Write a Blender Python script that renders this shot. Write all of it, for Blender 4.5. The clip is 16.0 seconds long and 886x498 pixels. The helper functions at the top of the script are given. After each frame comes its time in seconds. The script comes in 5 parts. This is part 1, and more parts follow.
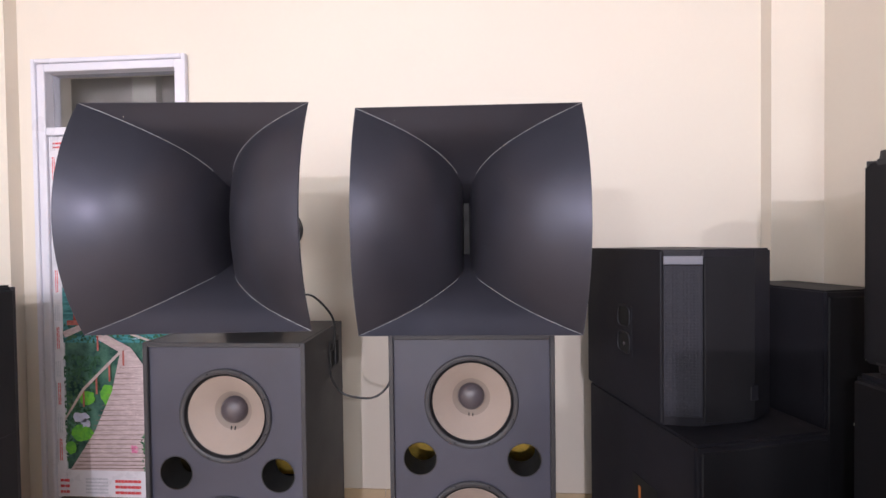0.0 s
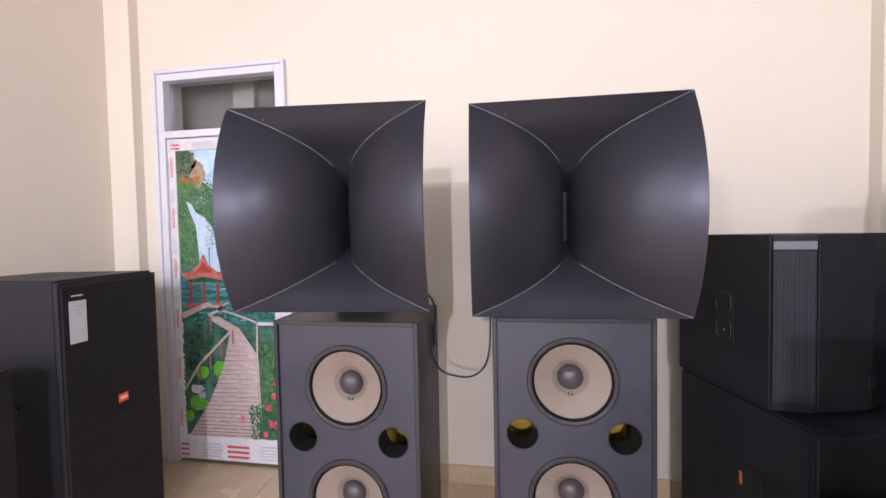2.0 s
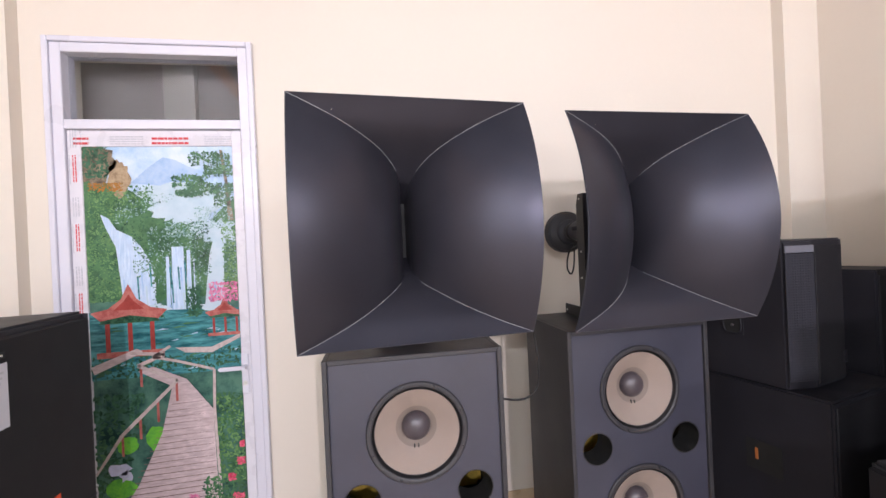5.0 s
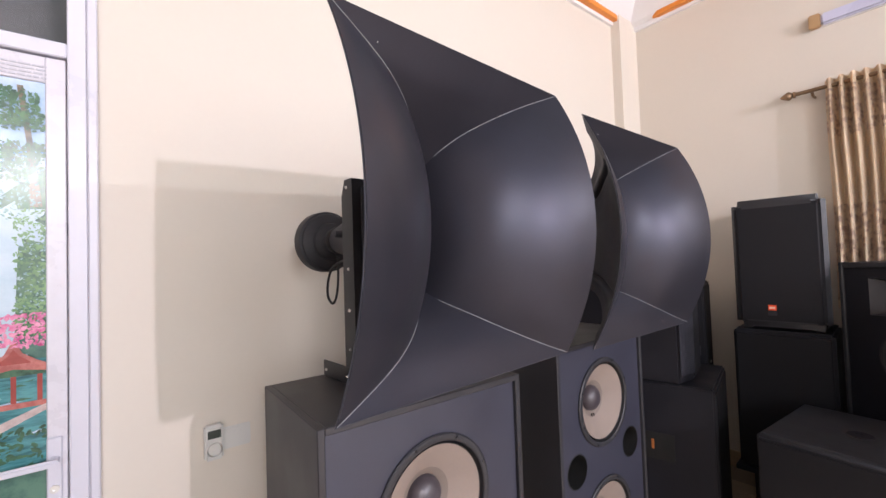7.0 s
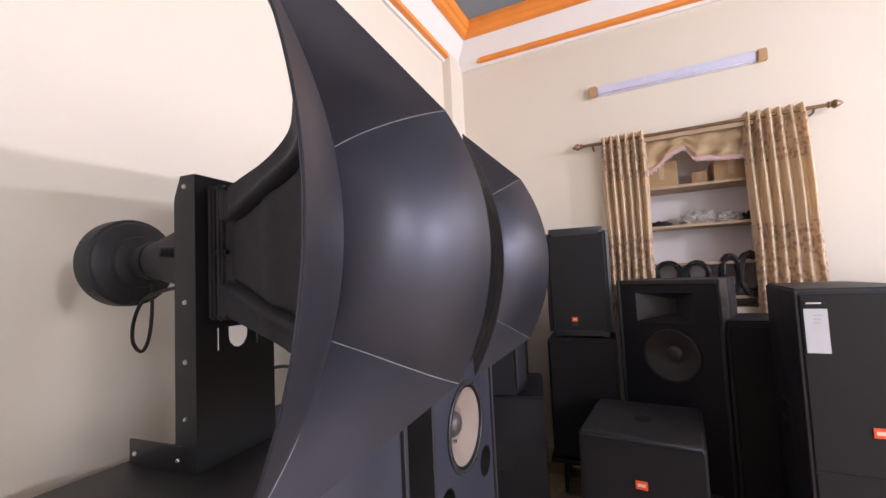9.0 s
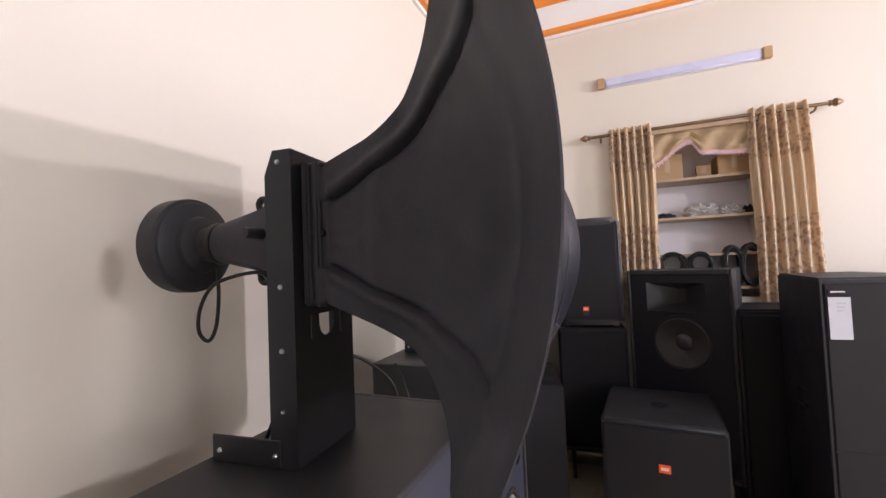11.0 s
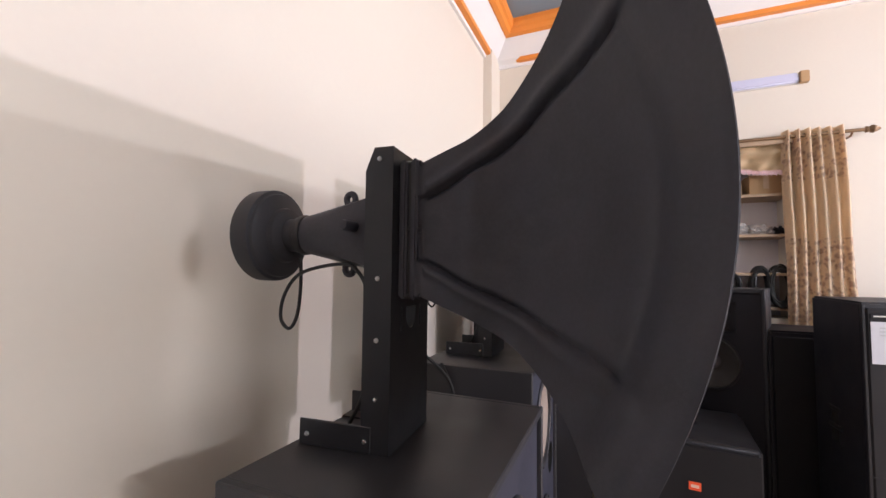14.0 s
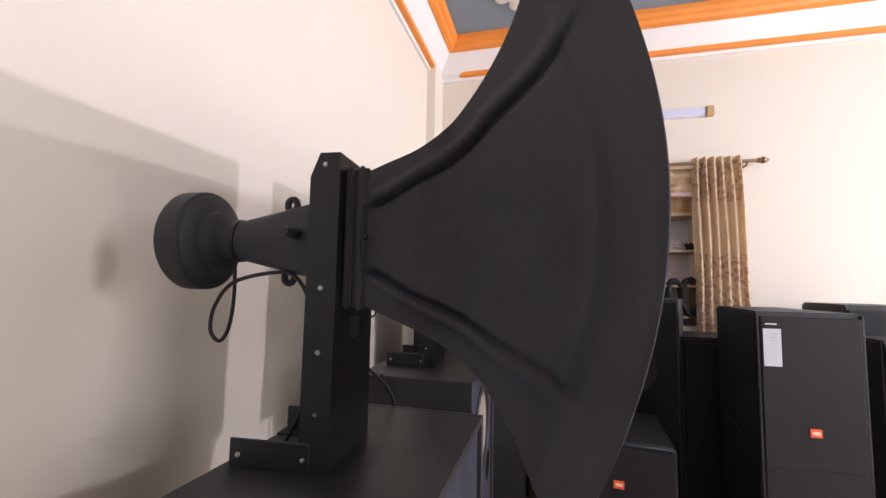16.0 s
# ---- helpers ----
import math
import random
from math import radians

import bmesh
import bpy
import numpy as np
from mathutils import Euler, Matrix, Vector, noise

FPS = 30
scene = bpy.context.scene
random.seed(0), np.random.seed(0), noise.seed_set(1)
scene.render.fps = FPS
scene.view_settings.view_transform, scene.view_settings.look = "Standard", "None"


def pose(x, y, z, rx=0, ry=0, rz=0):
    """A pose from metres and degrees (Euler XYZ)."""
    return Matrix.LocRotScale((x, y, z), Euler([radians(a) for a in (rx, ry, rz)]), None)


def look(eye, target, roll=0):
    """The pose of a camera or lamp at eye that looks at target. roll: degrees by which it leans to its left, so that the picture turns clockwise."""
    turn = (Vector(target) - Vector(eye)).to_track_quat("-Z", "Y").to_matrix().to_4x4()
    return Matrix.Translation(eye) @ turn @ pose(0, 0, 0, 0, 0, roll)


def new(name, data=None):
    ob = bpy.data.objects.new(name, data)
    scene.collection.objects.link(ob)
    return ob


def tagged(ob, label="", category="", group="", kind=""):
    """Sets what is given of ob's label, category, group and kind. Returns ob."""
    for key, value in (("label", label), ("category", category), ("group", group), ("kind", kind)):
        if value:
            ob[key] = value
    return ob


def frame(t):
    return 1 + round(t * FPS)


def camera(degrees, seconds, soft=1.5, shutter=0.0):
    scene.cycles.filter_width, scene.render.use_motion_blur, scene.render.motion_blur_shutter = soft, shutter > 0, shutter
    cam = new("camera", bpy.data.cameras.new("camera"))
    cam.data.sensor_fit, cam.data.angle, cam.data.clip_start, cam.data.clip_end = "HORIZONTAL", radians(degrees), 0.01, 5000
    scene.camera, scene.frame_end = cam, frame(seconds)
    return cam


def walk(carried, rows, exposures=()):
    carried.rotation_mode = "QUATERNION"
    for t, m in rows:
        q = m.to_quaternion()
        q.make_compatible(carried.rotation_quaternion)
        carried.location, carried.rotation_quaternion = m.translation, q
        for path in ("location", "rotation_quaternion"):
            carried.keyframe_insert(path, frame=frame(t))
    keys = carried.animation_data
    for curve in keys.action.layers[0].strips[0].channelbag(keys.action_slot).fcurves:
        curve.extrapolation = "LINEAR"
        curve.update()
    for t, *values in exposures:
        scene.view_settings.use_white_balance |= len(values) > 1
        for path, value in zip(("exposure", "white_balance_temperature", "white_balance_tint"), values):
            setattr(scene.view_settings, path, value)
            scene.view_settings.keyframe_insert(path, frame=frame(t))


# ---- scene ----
cam = camera(94.5, 16.0)
PATH = [
    (0, (0.186, 0.153, 1.63), (0.069, 2.15, 1.597), -0.7),
    (0.5, (0.156, 0.124, 1.634), (0.005, 2.118, 1.612), -0.5),
    (1, (0.099, 0.092, 1.635), (-0.123, 2.079, 1.596), -0.4),
    (1.5, (0.011, 0.04, 1.631), (-0.27, 2.019, 1.567), -0.6),
    (2, (-0.058, 0.026, 1.616), (-0.381, 1.999, 1.546), -1.1),
    (2.5, (-0.181, 0.067, 1.601), (-0.492, 2.042, 1.534), -1.7),
    (3, (-0.328, 0.119, 1.604), (-0.593, 2.101, 1.556), -3.0),
    (3.2, (-0.382, 0.123, 1.613), (-0.612, 2.109, 1.555), -3.4),
    (5.3, (-1.022, 0.242, 1.63), (-0.543, 2.183, 1.642), -1.9),
    (5.5, (-1.099, 0.283, 1.623), (-0.513, 2.195, 1.645), -1.3),
    (6, (-1.29, 0.389, 1.631), (-0.477, 2.216, 1.659), -0.3),
    (6.5, (-1.398, 0.602, 1.613), (-0.441, 2.358, 1.662), -1.4),
    (7, (-1.458, 0.79, 1.615), (-0.234, 2.37, 1.678), -2.0),
    (7.5, (-1.519, 0.89, 1.623), (0.026, 2.158, 1.69), -0.6),
    (8, (-1.521, 0.986, 1.622), (0.132, 2.109, 1.712), -2.0),
    (8.5, (-1.468, 1.043, 1.641), (0.283, 2.002, 1.77), -3.5),
    (8.7, (-1.464, 1.052, 1.64), (0.309, 1.969, 1.771), -3.2),
    (10.8, (-1.568, 1.342, 1.629), (0.284, 2.093, 1.699), -2.2),
    (11, (-1.553, 1.356, 1.634), (0.297, 2.111, 1.712), -2.4),
    (11.5, (-1.589, 1.417, 1.649), (0.273, 2.137, 1.774), -2.6),
    (12, (-1.618, 1.448, 1.645), (0.248, 2.149, 1.802), -1.6),
    (12.5, (-1.638, 1.474, 1.645), (0.204, 2.237, 1.8), -0.9),
    (13, (-1.653, 1.504, 1.639), (0.169, 2.319, 1.774), -0.1),
    (13.5, (-1.653, 1.524, 1.626), (0.172, 2.334, 1.74), 0.6),
    (14, (-1.65, 1.514, 1.617), (0.189, 2.291, 1.732), 0.6),
    (14.5, (-1.651, 1.52, 1.616), (0.209, 2.246, 1.731), 0.5),
    (15, (-1.652, 1.526, 1.628), (0.228, 2.199, 1.741), 0.5),
    (15.5, (-1.652, 1.531, 1.622), (0.262, 2.095, 1.755), 1.1),
    (16, (-1.655, 1.53, 1.618), (0.276, 2.025, 1.783), 1.1),
]
walk(cam, [(t, look(eye, target, roll)) for t, eye, target, roll in PATH], exposures=((0, 0.0),))

# ---- world and light ----
world = bpy.data.worlds.new("world")
scene.world = world
world.use_nodes = True
world.node_tree.nodes["Background"].inputs[0].default_value = (0.75, 0.82, 0.9, 1)
world.node_tree.nodes["Background"].inputs[1].default_value = 0.3


def area_lamp(name, eye, target, sx, sy, watts, color):
    lamp = bpy.data.lights.new(name, "AREA")
    lamp.shape, lamp.size, lamp.size_y, lamp.energy, lamp.color = "RECTANGLE", sx, sy, watts, color
    ob = new(name, lamp)
    ob.matrix_world = look(eye, target)
    return ob


# the flood lamp that throws the horns' shadows, lit tube lamps high on the east and west walls, and two fill lights
area_lamp("flood_light", (-0.06, -4.4, 2.66), (-0.06, 2.6, 1.7), 0.07, 0.10, 144, (0.94, 0.86, 1.0))
area_lamp("tube_light", (2.09, -3.4, 3.10), (-0.6, 2.6, 1.6), 0.9, 0.06, 118, (0.94, 0.93, 1.0))
area_lamp("tube_light", (-2.79, -4.2, 3.14), (0.4, 2.6, 1.6), 0.9, 0.06, 185, (0.94, 0.93, 1.0))
# unseen fill lights, added to lift the room's general brightness
area_lamp("fill_front", (-0.3, -5.28, 1.7), (-0.3, 2.6, 1.7), 4.4, 2.6, 140, (0.86, 0.90, 1.0))
area_lamp("fill_side", (-2.78, -2.2, 1.9), (2.0, -1.0, 1.9), 2.4, 1.8, 70, (0.86, 0.90, 1.0))


# ---- materials ----
def material(name, color, rough=0.5, metal=0.0, vary=0.12, scale=8.0, fine=90.0, bump=0.05, rough_vary=0.1, spec=0.5, coat=0.0):
    m = bpy.data.materials.new(name)
    m.use_nodes = True
    nt = m.node_tree
    b = nt.nodes["Principled BSDF"]
    tc = nt.nodes.new("ShaderNodeTexCoord")
    big = nt.nodes.new("ShaderNodeTexNoise")
    big.inputs["Scale"].default_value, big.inputs["Detail"].default_value = scale, 5
    small = nt.nodes.new("ShaderNodeTexNoise")
    small.inputs["Scale"].default_value, small.inputs["Detail"].default_value = fine, 3
    for n in (big, small):
        nt.links.new(tc.outputs["Object"], n.inputs["Vector"])
    add = nt.nodes.new("ShaderNodeMath")
    add.operation = "MULTIPLY_ADD"
    add.inputs[1].default_value = 0.35
    nt.links.new(small.outputs[0], add.inputs[0])
    nt.links.new(big.outputs[0], add.inputs[2])
    ramp = nt.nodes.new("ShaderNodeMapRange")
    ramp.inputs["From Min"].default_value, ramp.inputs["From Max"].default_value = 0.35, 1.0
    ramp.inputs["To Min"].default_value, ramp.inputs["To Max"].default_value = 1 - vary, 1 + vary
    nt.links.new(add.outputs[0], ramp.inputs["Value"])
    mul = nt.nodes.new("ShaderNodeVectorMath")
    mul.operation = "SCALE"
    mul.inputs[0].default_value = color
    nt.links.new(ramp.outputs[0], mul.inputs["Scale"])
    nt.links.new(mul.outputs[0], b.inputs["Base Color"])
    rr = nt.nodes.new("ShaderNodeMapRange")
    rr.inputs["From Min"].default_value, rr.inputs["From Max"].default_value = 0.3, 0.7
    rr.inputs["To Min"].default_value, rr.inputs["To Max"].default_value = max(0, rough - rough_vary), min(1, rough + rough_vary)
    nt.links.new(big.outputs[0], rr.inputs["Value"])
    nt.links.new(rr.outputs[0], b.inputs["Roughness"])
    b.inputs["Metallic"].default_value = metal
    b.inputs["Specular IOR Level"].default_value = spec
    b.inputs["Coat Weight"].default_value = coat
    if bump:
        bp = nt.nodes.new("ShaderNodeBump")
        bp.inputs["Strength"].default_value, bp.inputs["Distance"].default_value = bump, 0.002
        nt.links.new(small.outputs[0], bp.inputs["Height"])
        nt.links.new(bp.outputs[0], b.inputs["Normal"])
    return m


def grille_material(name, color, pitch, depth):
    m = material(name, color, 0.66, 0.0, 0.15, 6, 60, 0, 0.05, 0.3)
    nt = m.node_tree
    tc = nt.nodes["Texture Coordinate"]
    vor = nt.nodes.new("ShaderNodeTexVoronoi")
    vor.inputs["Scale"].default_value, vor.inputs["Randomness"].default_value = 1 / pitch, 0.0
    nt.links.new(tc.outputs["Object"], vor.inputs["Vector"])
    bp = nt.nodes.new("ShaderNodeBump")
    bp.inputs["Strength"].default_value, bp.inputs["Distance"].default_value = depth, 0.003
    nt.links.new(vor.outputs["Distance"], bp.inputs["Height"])
    nt.links.new(bp.outputs[0], nt.nodes["Principled BSDF"].inputs["Normal"])
    return m


def glow(name, color, strength):
    m = bpy.data.materials.new(name)
    m.use_nodes = True
    b = m.node_tree.nodes["Principled BSDF"]
    b.inputs["Emission Color"].default_value = (*color, 1)
    b.inputs["Emission Strength"].default_value = strength
    return m


def glass_material(name, color):
    m = bpy.data.materials.new(name)
    m.use_nodes = True
    b = m.node_tree.nodes["Principled BSDF"]
    b.inputs["Base Color"].default_value = (*color, 1)
    b.inputs["Roughness"].default_value = 0.03
    b.inputs["Transmission Weight"].default_value = 1.0
    b.inputs["IOR"].default_value = 1.45
    return m


WALL = material("cream_wall_paint", (0.715, 0.652, 0.565), 0.62, 0, 0.025, 1.3, 45, 0.06)
FLOOR = material("tan_floor_tile", (0.60, 0.47, 0.33), 0.22, 0, 0.12, 5, 50, 0.01)
GROUT = material("floor_grout", (0.30, 0.24, 0.17), 0.8)
SKIRT = material("tan_skirting_tile", (0.55, 0.42, 0.27), 0.3, 0, 0.12, 6, 60, 0.01)
CEIL = material("blue_grey_ceiling_paint", (0.22, 0.29, 0.36), 0.7, 0, 0.05, 2, 40, 0.03)
CORNICE = material("white_cornice_plaster", (0.82, 0.80, 0.80), 0.55, 0, 0.03, 3, 50, 0.03)
ORANGE = material("orange_moulding_paint", (0.80, 0.27, 0.045), 0.45, 0, 0.08, 6, 60, 0.04)
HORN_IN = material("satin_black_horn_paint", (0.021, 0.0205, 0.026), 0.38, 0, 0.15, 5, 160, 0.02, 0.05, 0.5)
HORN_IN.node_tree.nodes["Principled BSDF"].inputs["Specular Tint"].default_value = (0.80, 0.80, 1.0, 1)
HORN_OUT = material("rough_black_horn_shell", (0.044, 0.0445, 0.055), 0.56, 0, 0.30, 9, 120, 0.16, 0.10, 0.35)
EDGE_HIGHLIGHT = material("grey_horn_edge_highlight", (0.22, 0.22, 0.23), 0.35, 0, 0.3, 30, 200, 0.02)
STEEL = material("black_powder_coated_steel", (0.016, 0.016, 0.019), 0.42, 0.0, 0.2, 9, 200, 0.06, 0.08, 0.45)
DRIVER = material("black_cast_driver_housing", (0.030, 0.030, 0.035), 0.55, 0, 0.2, 9, 160, 0.08, 0.08, 0.4)
SCREW = material("bright_screw_metal", (0.7, 0.69, 0.67), 0.3, 0.9, 0.1)
RUBBER = material("black_cable_rubber", (0.012, 0.012, 0.013), 0.5)
BAFFLE = material("charcoal_textured_baffle", (0.037, 0.038, 0.056), 0.42, 0, 0.15, 4, 220, 0.08, 0.06, 0.5)
CAB = material("black_textured_cabinet", (0.030, 0.029, 0.033), 0.45, 0, 0.2, 5, 230, 0.10, 0.06, 0.45)
CAB_TOWER = material("matt_black_tower_cabinet", (0.016, 0.0155, 0.021), 0.5, 0, 0.2, 5, 230, 0.10, 0.06, 0.35)
CAB_DULL = material("black_dull_cabinet", (0.013, 0.0125, 0.017), 0.58, 0, 0.25, 5, 200, 0.12, 0.08, 0.3)
CONE = material("tan_paper_cone", (0.25, 0.198, 0.168), 0.75, 0, 0.07, 14, 170, 0.08)
CONE_IN = material("brown_paper_cone_centre", (0.18, 0.142, 0.120), 0.7, 0, 0.08, 14, 170, 0.08)
DOME = material("dark_dust_dome", (0.055, 0.045, 0.052), 0.38, 0, 0.15, 20, 120, 0.03)
GREY_CONE = material("charcoal_paper_cone", (0.036, 0.033, 0.032), 0.7, 0, 0.12, 16, 120, 0.06)
SURROUND = material("black_cloth_surround", (0.024, 0.023, 0.025), 0.55, 0, 0.2, 20, 200, 0.1)
FOAM = material("yellow_damping_wool", (0.62, 0.42, 0.07), 0.95, 0, 0.3, 20, 90, 0.5)
# near-black for port linings, also painted shade of flat recesses and the throat
HOLE = material("port_lining_and_recess_shade", (0.008, 0.008, 0.008), 0.7)
GRILLE = grille_material("black_perforated_grille", (0.011, 0.0105, 0.013), 0.004, 0.12)
GRILLE_GREY = grille_material("grey_perforated_grille", (0.020, 0.020, 0.027), 0.012, 0.7)
BADGE = material("orange_badge", (0.85, 0.10, 0.03), 0.4, 0, 0.05)
BADGE_WHITE = material("badge_white", (0.85, 0.6, 0.5), 0.5, 0, 0.05)
PAPER = material("white_paper_label", (0.56, 0.57, 0.63), 0.7, 0, 0.05, 10, 60, 0.03)
INK = material("grey_ink", (0.45, 0.46, 0.5), 0.7, 0, 0.05)
FRAME_WHITE = material("white_powder_coated_aluminium", (0.68, 0.67, 0.74), 0.35, 0, 0.04, 4, 60, 0.02)
FILM = material("white_protective_film", (0.68, 0.66, 0.71), 0.3, 0, 0.05, 12, 60, 0.12)
FILM_RED = material("red_film_print", (0.62, 0.05, 0.06), 0.4, 0, 0.08)
FILM_GREY = material("grey_film_print", (0.50, 0.50, 0.55), 0.4, 0, 0.08)
TRANSOM_BACK = material("grey_transom_backing", (0.20, 0.19, 0.185), 0.7, 0, 0.08, 3, 40, 0.03)
TRANSOM_STRIP = material("lighter_grey_transom_strip", (0.32, 0.31, 0.29), 0.7, 0, 0.08, 3, 40, 0.03)
TUBE = material("unlit_lamp_diffuser", (0.60, 0.60, 0.76), 0.3, 0, 0.03, 4, 40, 0)
TUBE_END = material("tan_lamp_end_cap", (0.48, 0.30, 0.15), 0.45, 0, 0.1)
BRONZE = material("antique_bronze_rod", (0.24, 0.15, 0.085), 0.38, 0.6, 0.2, 20, 90, 0.05)
SHELF = material("brown_shelf_board", (0.42, 0.30, 0.20), 0.5, 0, 0.15, 9, 60, 0.03)
NICHE = material("pale_lilac_niche_paint", (0.80, 0.78, 0.85), 0.6, 0, 0.05, 3, 40, 0.03)
CARTON = material("brown_cardboard", (0.36, 0.23, 0.12), 0.8, 0, 0.12, 9, 80, 0.06)
PLASTIC_BAG = material("crumpled_clear_plastic", (0.48, 0.45, 0.44), 0.25, 0, 0.15, 12, 60, 0.2)
GREY_BOX = material("light_grey_plastic", (0.66, 0.65, 0.62), 0.45, 0, 0.05)
LCD = material("dark_display", (0.05, 0.06, 0.05), 0.2)
FRINGE = material("pink_tassel_fringe", (0.74, 0.50, 0.52), 0.8, 0, 0.15, 40)


def curtain_material():
    m = material("gold_damask_curtain", (0.88, 0.70, 0.50), 0.55, 0, 0.10, 9, 120, 0.08)
    nt = m.node_tree
    b = nt.nodes["Principled BSDF"]
    base = b.inputs["Base Color"].links[0].from_socket
    tc = nt.nodes["Texture Coordinate"]
    sep = nt.nodes.new("ShaderNodeSeparateXYZ")
    nt.links.new(tc.outputs["Object"], sep.inputs[0])
    # flowered bands at three heights of the cloth
    fac = None
    for mid, half in ((-0.22, 0.15), (-1.10, 0.30)):
        d = nt.nodes.new("ShaderNodeMath")
        d.operation = "SUBTRACT"
        d.inputs[1].default_value = mid
        nt.links.new(sep.outputs["Z"], d.inputs[0])
        a = nt.nodes.new("ShaderNodeMath")
        a.operation = "ABSOLUTE"
        nt.links.new(d.outputs[0], a.inputs[0])
        l = nt.nodes.new("ShaderNodeMath")
        l.operation = "LESS_THAN"
        l.inputs[1].default_value = half
        nt.links.new(a.outputs[0], l.inputs[0])
        if fac is None:
            fac = l
        else:
            s2 = nt.nodes.new("ShaderNodeMath")
            s2.operation = "MAXIMUM"
            nt.links.new(fac.outputs[0], s2.inputs[0])
            nt.links.new(l.outputs[0], s2.inputs[1])
            fac = s2
    # woven flowers and stems inside the bands
    warp = nt.nodes.new("ShaderNodeTexNoise")
    warp.inputs["Scale"].default_value, warp.inputs["Detail"].default_value = 22.0, 4
    flower = nt.nodes.new("ShaderNodeTexVoronoi")
    flower.feature = "SMOOTH_F1"
    flower.inputs["Scale"].default_value = 31.0
    shift = nt.nodes.new("ShaderNodeVectorMath")
    shift.operation = "MULTIPLY_ADD"
    shift.inputs[1].default_value = (0.05, 0.05, 0.05)
    nt.links.new(tc.outputs["Object"], warp.inputs["Vector"])
    nt.links.new(warp.outputs["Color"], shift.inputs[0])
    nt.links.new(tc.outputs["Object"], shift.inputs[2])
    nt.links.new(shift.outputs[0], flower.inputs["Vector"])
    cut = nt.nodes.new("ShaderNodeMapRange")
    cut.inputs["From Min"].default_value, cut.inputs["From Max"].default_value = 0.50, 0.20
    cut.inputs["To Min"].default_value, cut.inputs["To Max"].default_value = 0.0, 0.75
    nt.links.new(flower.outputs["Distance"], cut.inputs["Value"])
    mm = nt.nodes.new("ShaderNodeMath")
    mm.operation = "MULTIPLY"
    nt.links.new(cut.outputs[0], mm.inputs[0])
    nt.links.new(fac.outputs[0], mm.inputs[1])
    mix = nt.nodes.new("ShaderNodeMix")
    mix.data_type = "RGBA"
    mix.inputs["B"].default_value = (0.40, 0.23, 0.16, 1)
    nt.links.new(mm.outputs[0], mix.inputs["Factor"])
    nt.links.new(base, mix.inputs["A"])
    nt.links.new(mix.outputs["Result"], b.inputs["Base Color"])
    b.inputs["Sheen Weight"].default_value = 0.3
    return m


CURTAIN = curtain_material()
VALANCE = material("plain_gold_valance_cloth", (0.72, 0.54, 0.33), 0.6, 0, 0.12, 14, 120, 0.08)


# ---- mesh helpers ----
def mesh_of(name, bm, mat, smooth=False, sharp=38):
    bmesh.ops.recalc_face_normals(bm, faces=bm.faces)
    me = bpy.data.meshes.new(name)
    bm.to_mesh(me)
    bm.free()
    me.materials.append(mat)
    if smooth:
        for p in me.polygons:
            p.use_smooth = True
        me.set_sharp_from_angle(angle=radians(sharp))
    return me


def part(name, bm, mat, parent=None, label="", smooth=False, sharp=38):
    ob = new(name, mesh_of(name, bm, mat, smooth, sharp))
    if parent is not None:
        ob.parent = parent
    return tagged(ob, label)


def thing(name, m, label, category, group=""):
    ob = new(name)
    ob.matrix_world = m
    return tagged(ob, label, category, group)


def setting(name, bm, mat, smooth=False):
    return tagged(part(name, bm, mat, None, "", smooth), kind="structure")


def box(x0, y0, z0, x1, y1, z1, bevel=0.0, bm=None, segments=1):
    own = bmesh.new()
    bmesh.ops.create_cube(own, size=1)
    for v in own.verts:
        v.co = Vector(((x0 + x1) / 2 + v.co.x * (x1 - x0), (y0 + y1) / 2 + v.co.y * (y1 - y0), (z0 + z1) / 2 + v.co.z * (z1 - z0)))
    if bevel:
        bmesh.ops.bevel(own, geom=own.edges[:], offset=bevel, segments=segments, affect="EDGES")
    return joined(own, bm)


def joined(own, bm):
    if bm is None:
        return own
    me = bpy.data.meshes.new("scratch")
    own.to_mesh(me)
    own.free()
    bm.from_mesh(me)
    bpy.data.meshes.remove(me)
    return bm


def prism(points, z0, z1, bevel=0.0, bm=None, segments=1):
    """A solid with a plan outline, from z0 to z1."""
    own = bmesh.new()
    low = [own.verts.new((x, y, z0)) for x, y in points]
    high = [own.verts.new((x, y, z1)) for x, y in points]
    n = len(points)
    own.faces.new(low[::-1])
    own.faces.new(high)
    for i in range(n):
        own.faces.new((low[i], low[(i + 1) % n], high[(i + 1) % n], high[i]))
    bmesh.ops.recalc_face_normals(own, faces=own.faces)
    if bevel:
        bmesh.ops.bevel(own, geom=own.edges[:], offset=bevel, segments=segments, affect="EDGES")
    return joined(own, bm)


def lathe(profile, m=Matrix(), steps=48, bm=None):
    """Turns a list of (radius, along) round the local z axis."""
    own = bmesh.new()
    rings = []
    for r, a in profile:
        if r <= 1e-6:
            rings.append([own.verts.new(m @ Vector((0, 0, a)))])
        else:
            rings.append([own.verts.new(m @ Vector((r * math.cos(2 * math.pi * k / steps), r * math.sin(2 * math.pi * k / steps), a))) for k in range(steps)])
    for a, b in zip(rings, rings[1:]):
        for k in range(steps):
            j = (k + 1) % steps
            if len(a) == 1 and len(b) > 1:
                own.faces.new((a[0], b[k], b[j]))
            elif len(b) == 1 and len(a) > 1:
                own.faces.new((a[k], a[j], b[0]))
            elif len(a) > 1:
                own.faces.new((a[k], a[j], b[j], b[k]))
    return joined(own, bm)


FACE_FRONT = Matrix.Rotation(radians(90), 4, "X")  # local z to -y


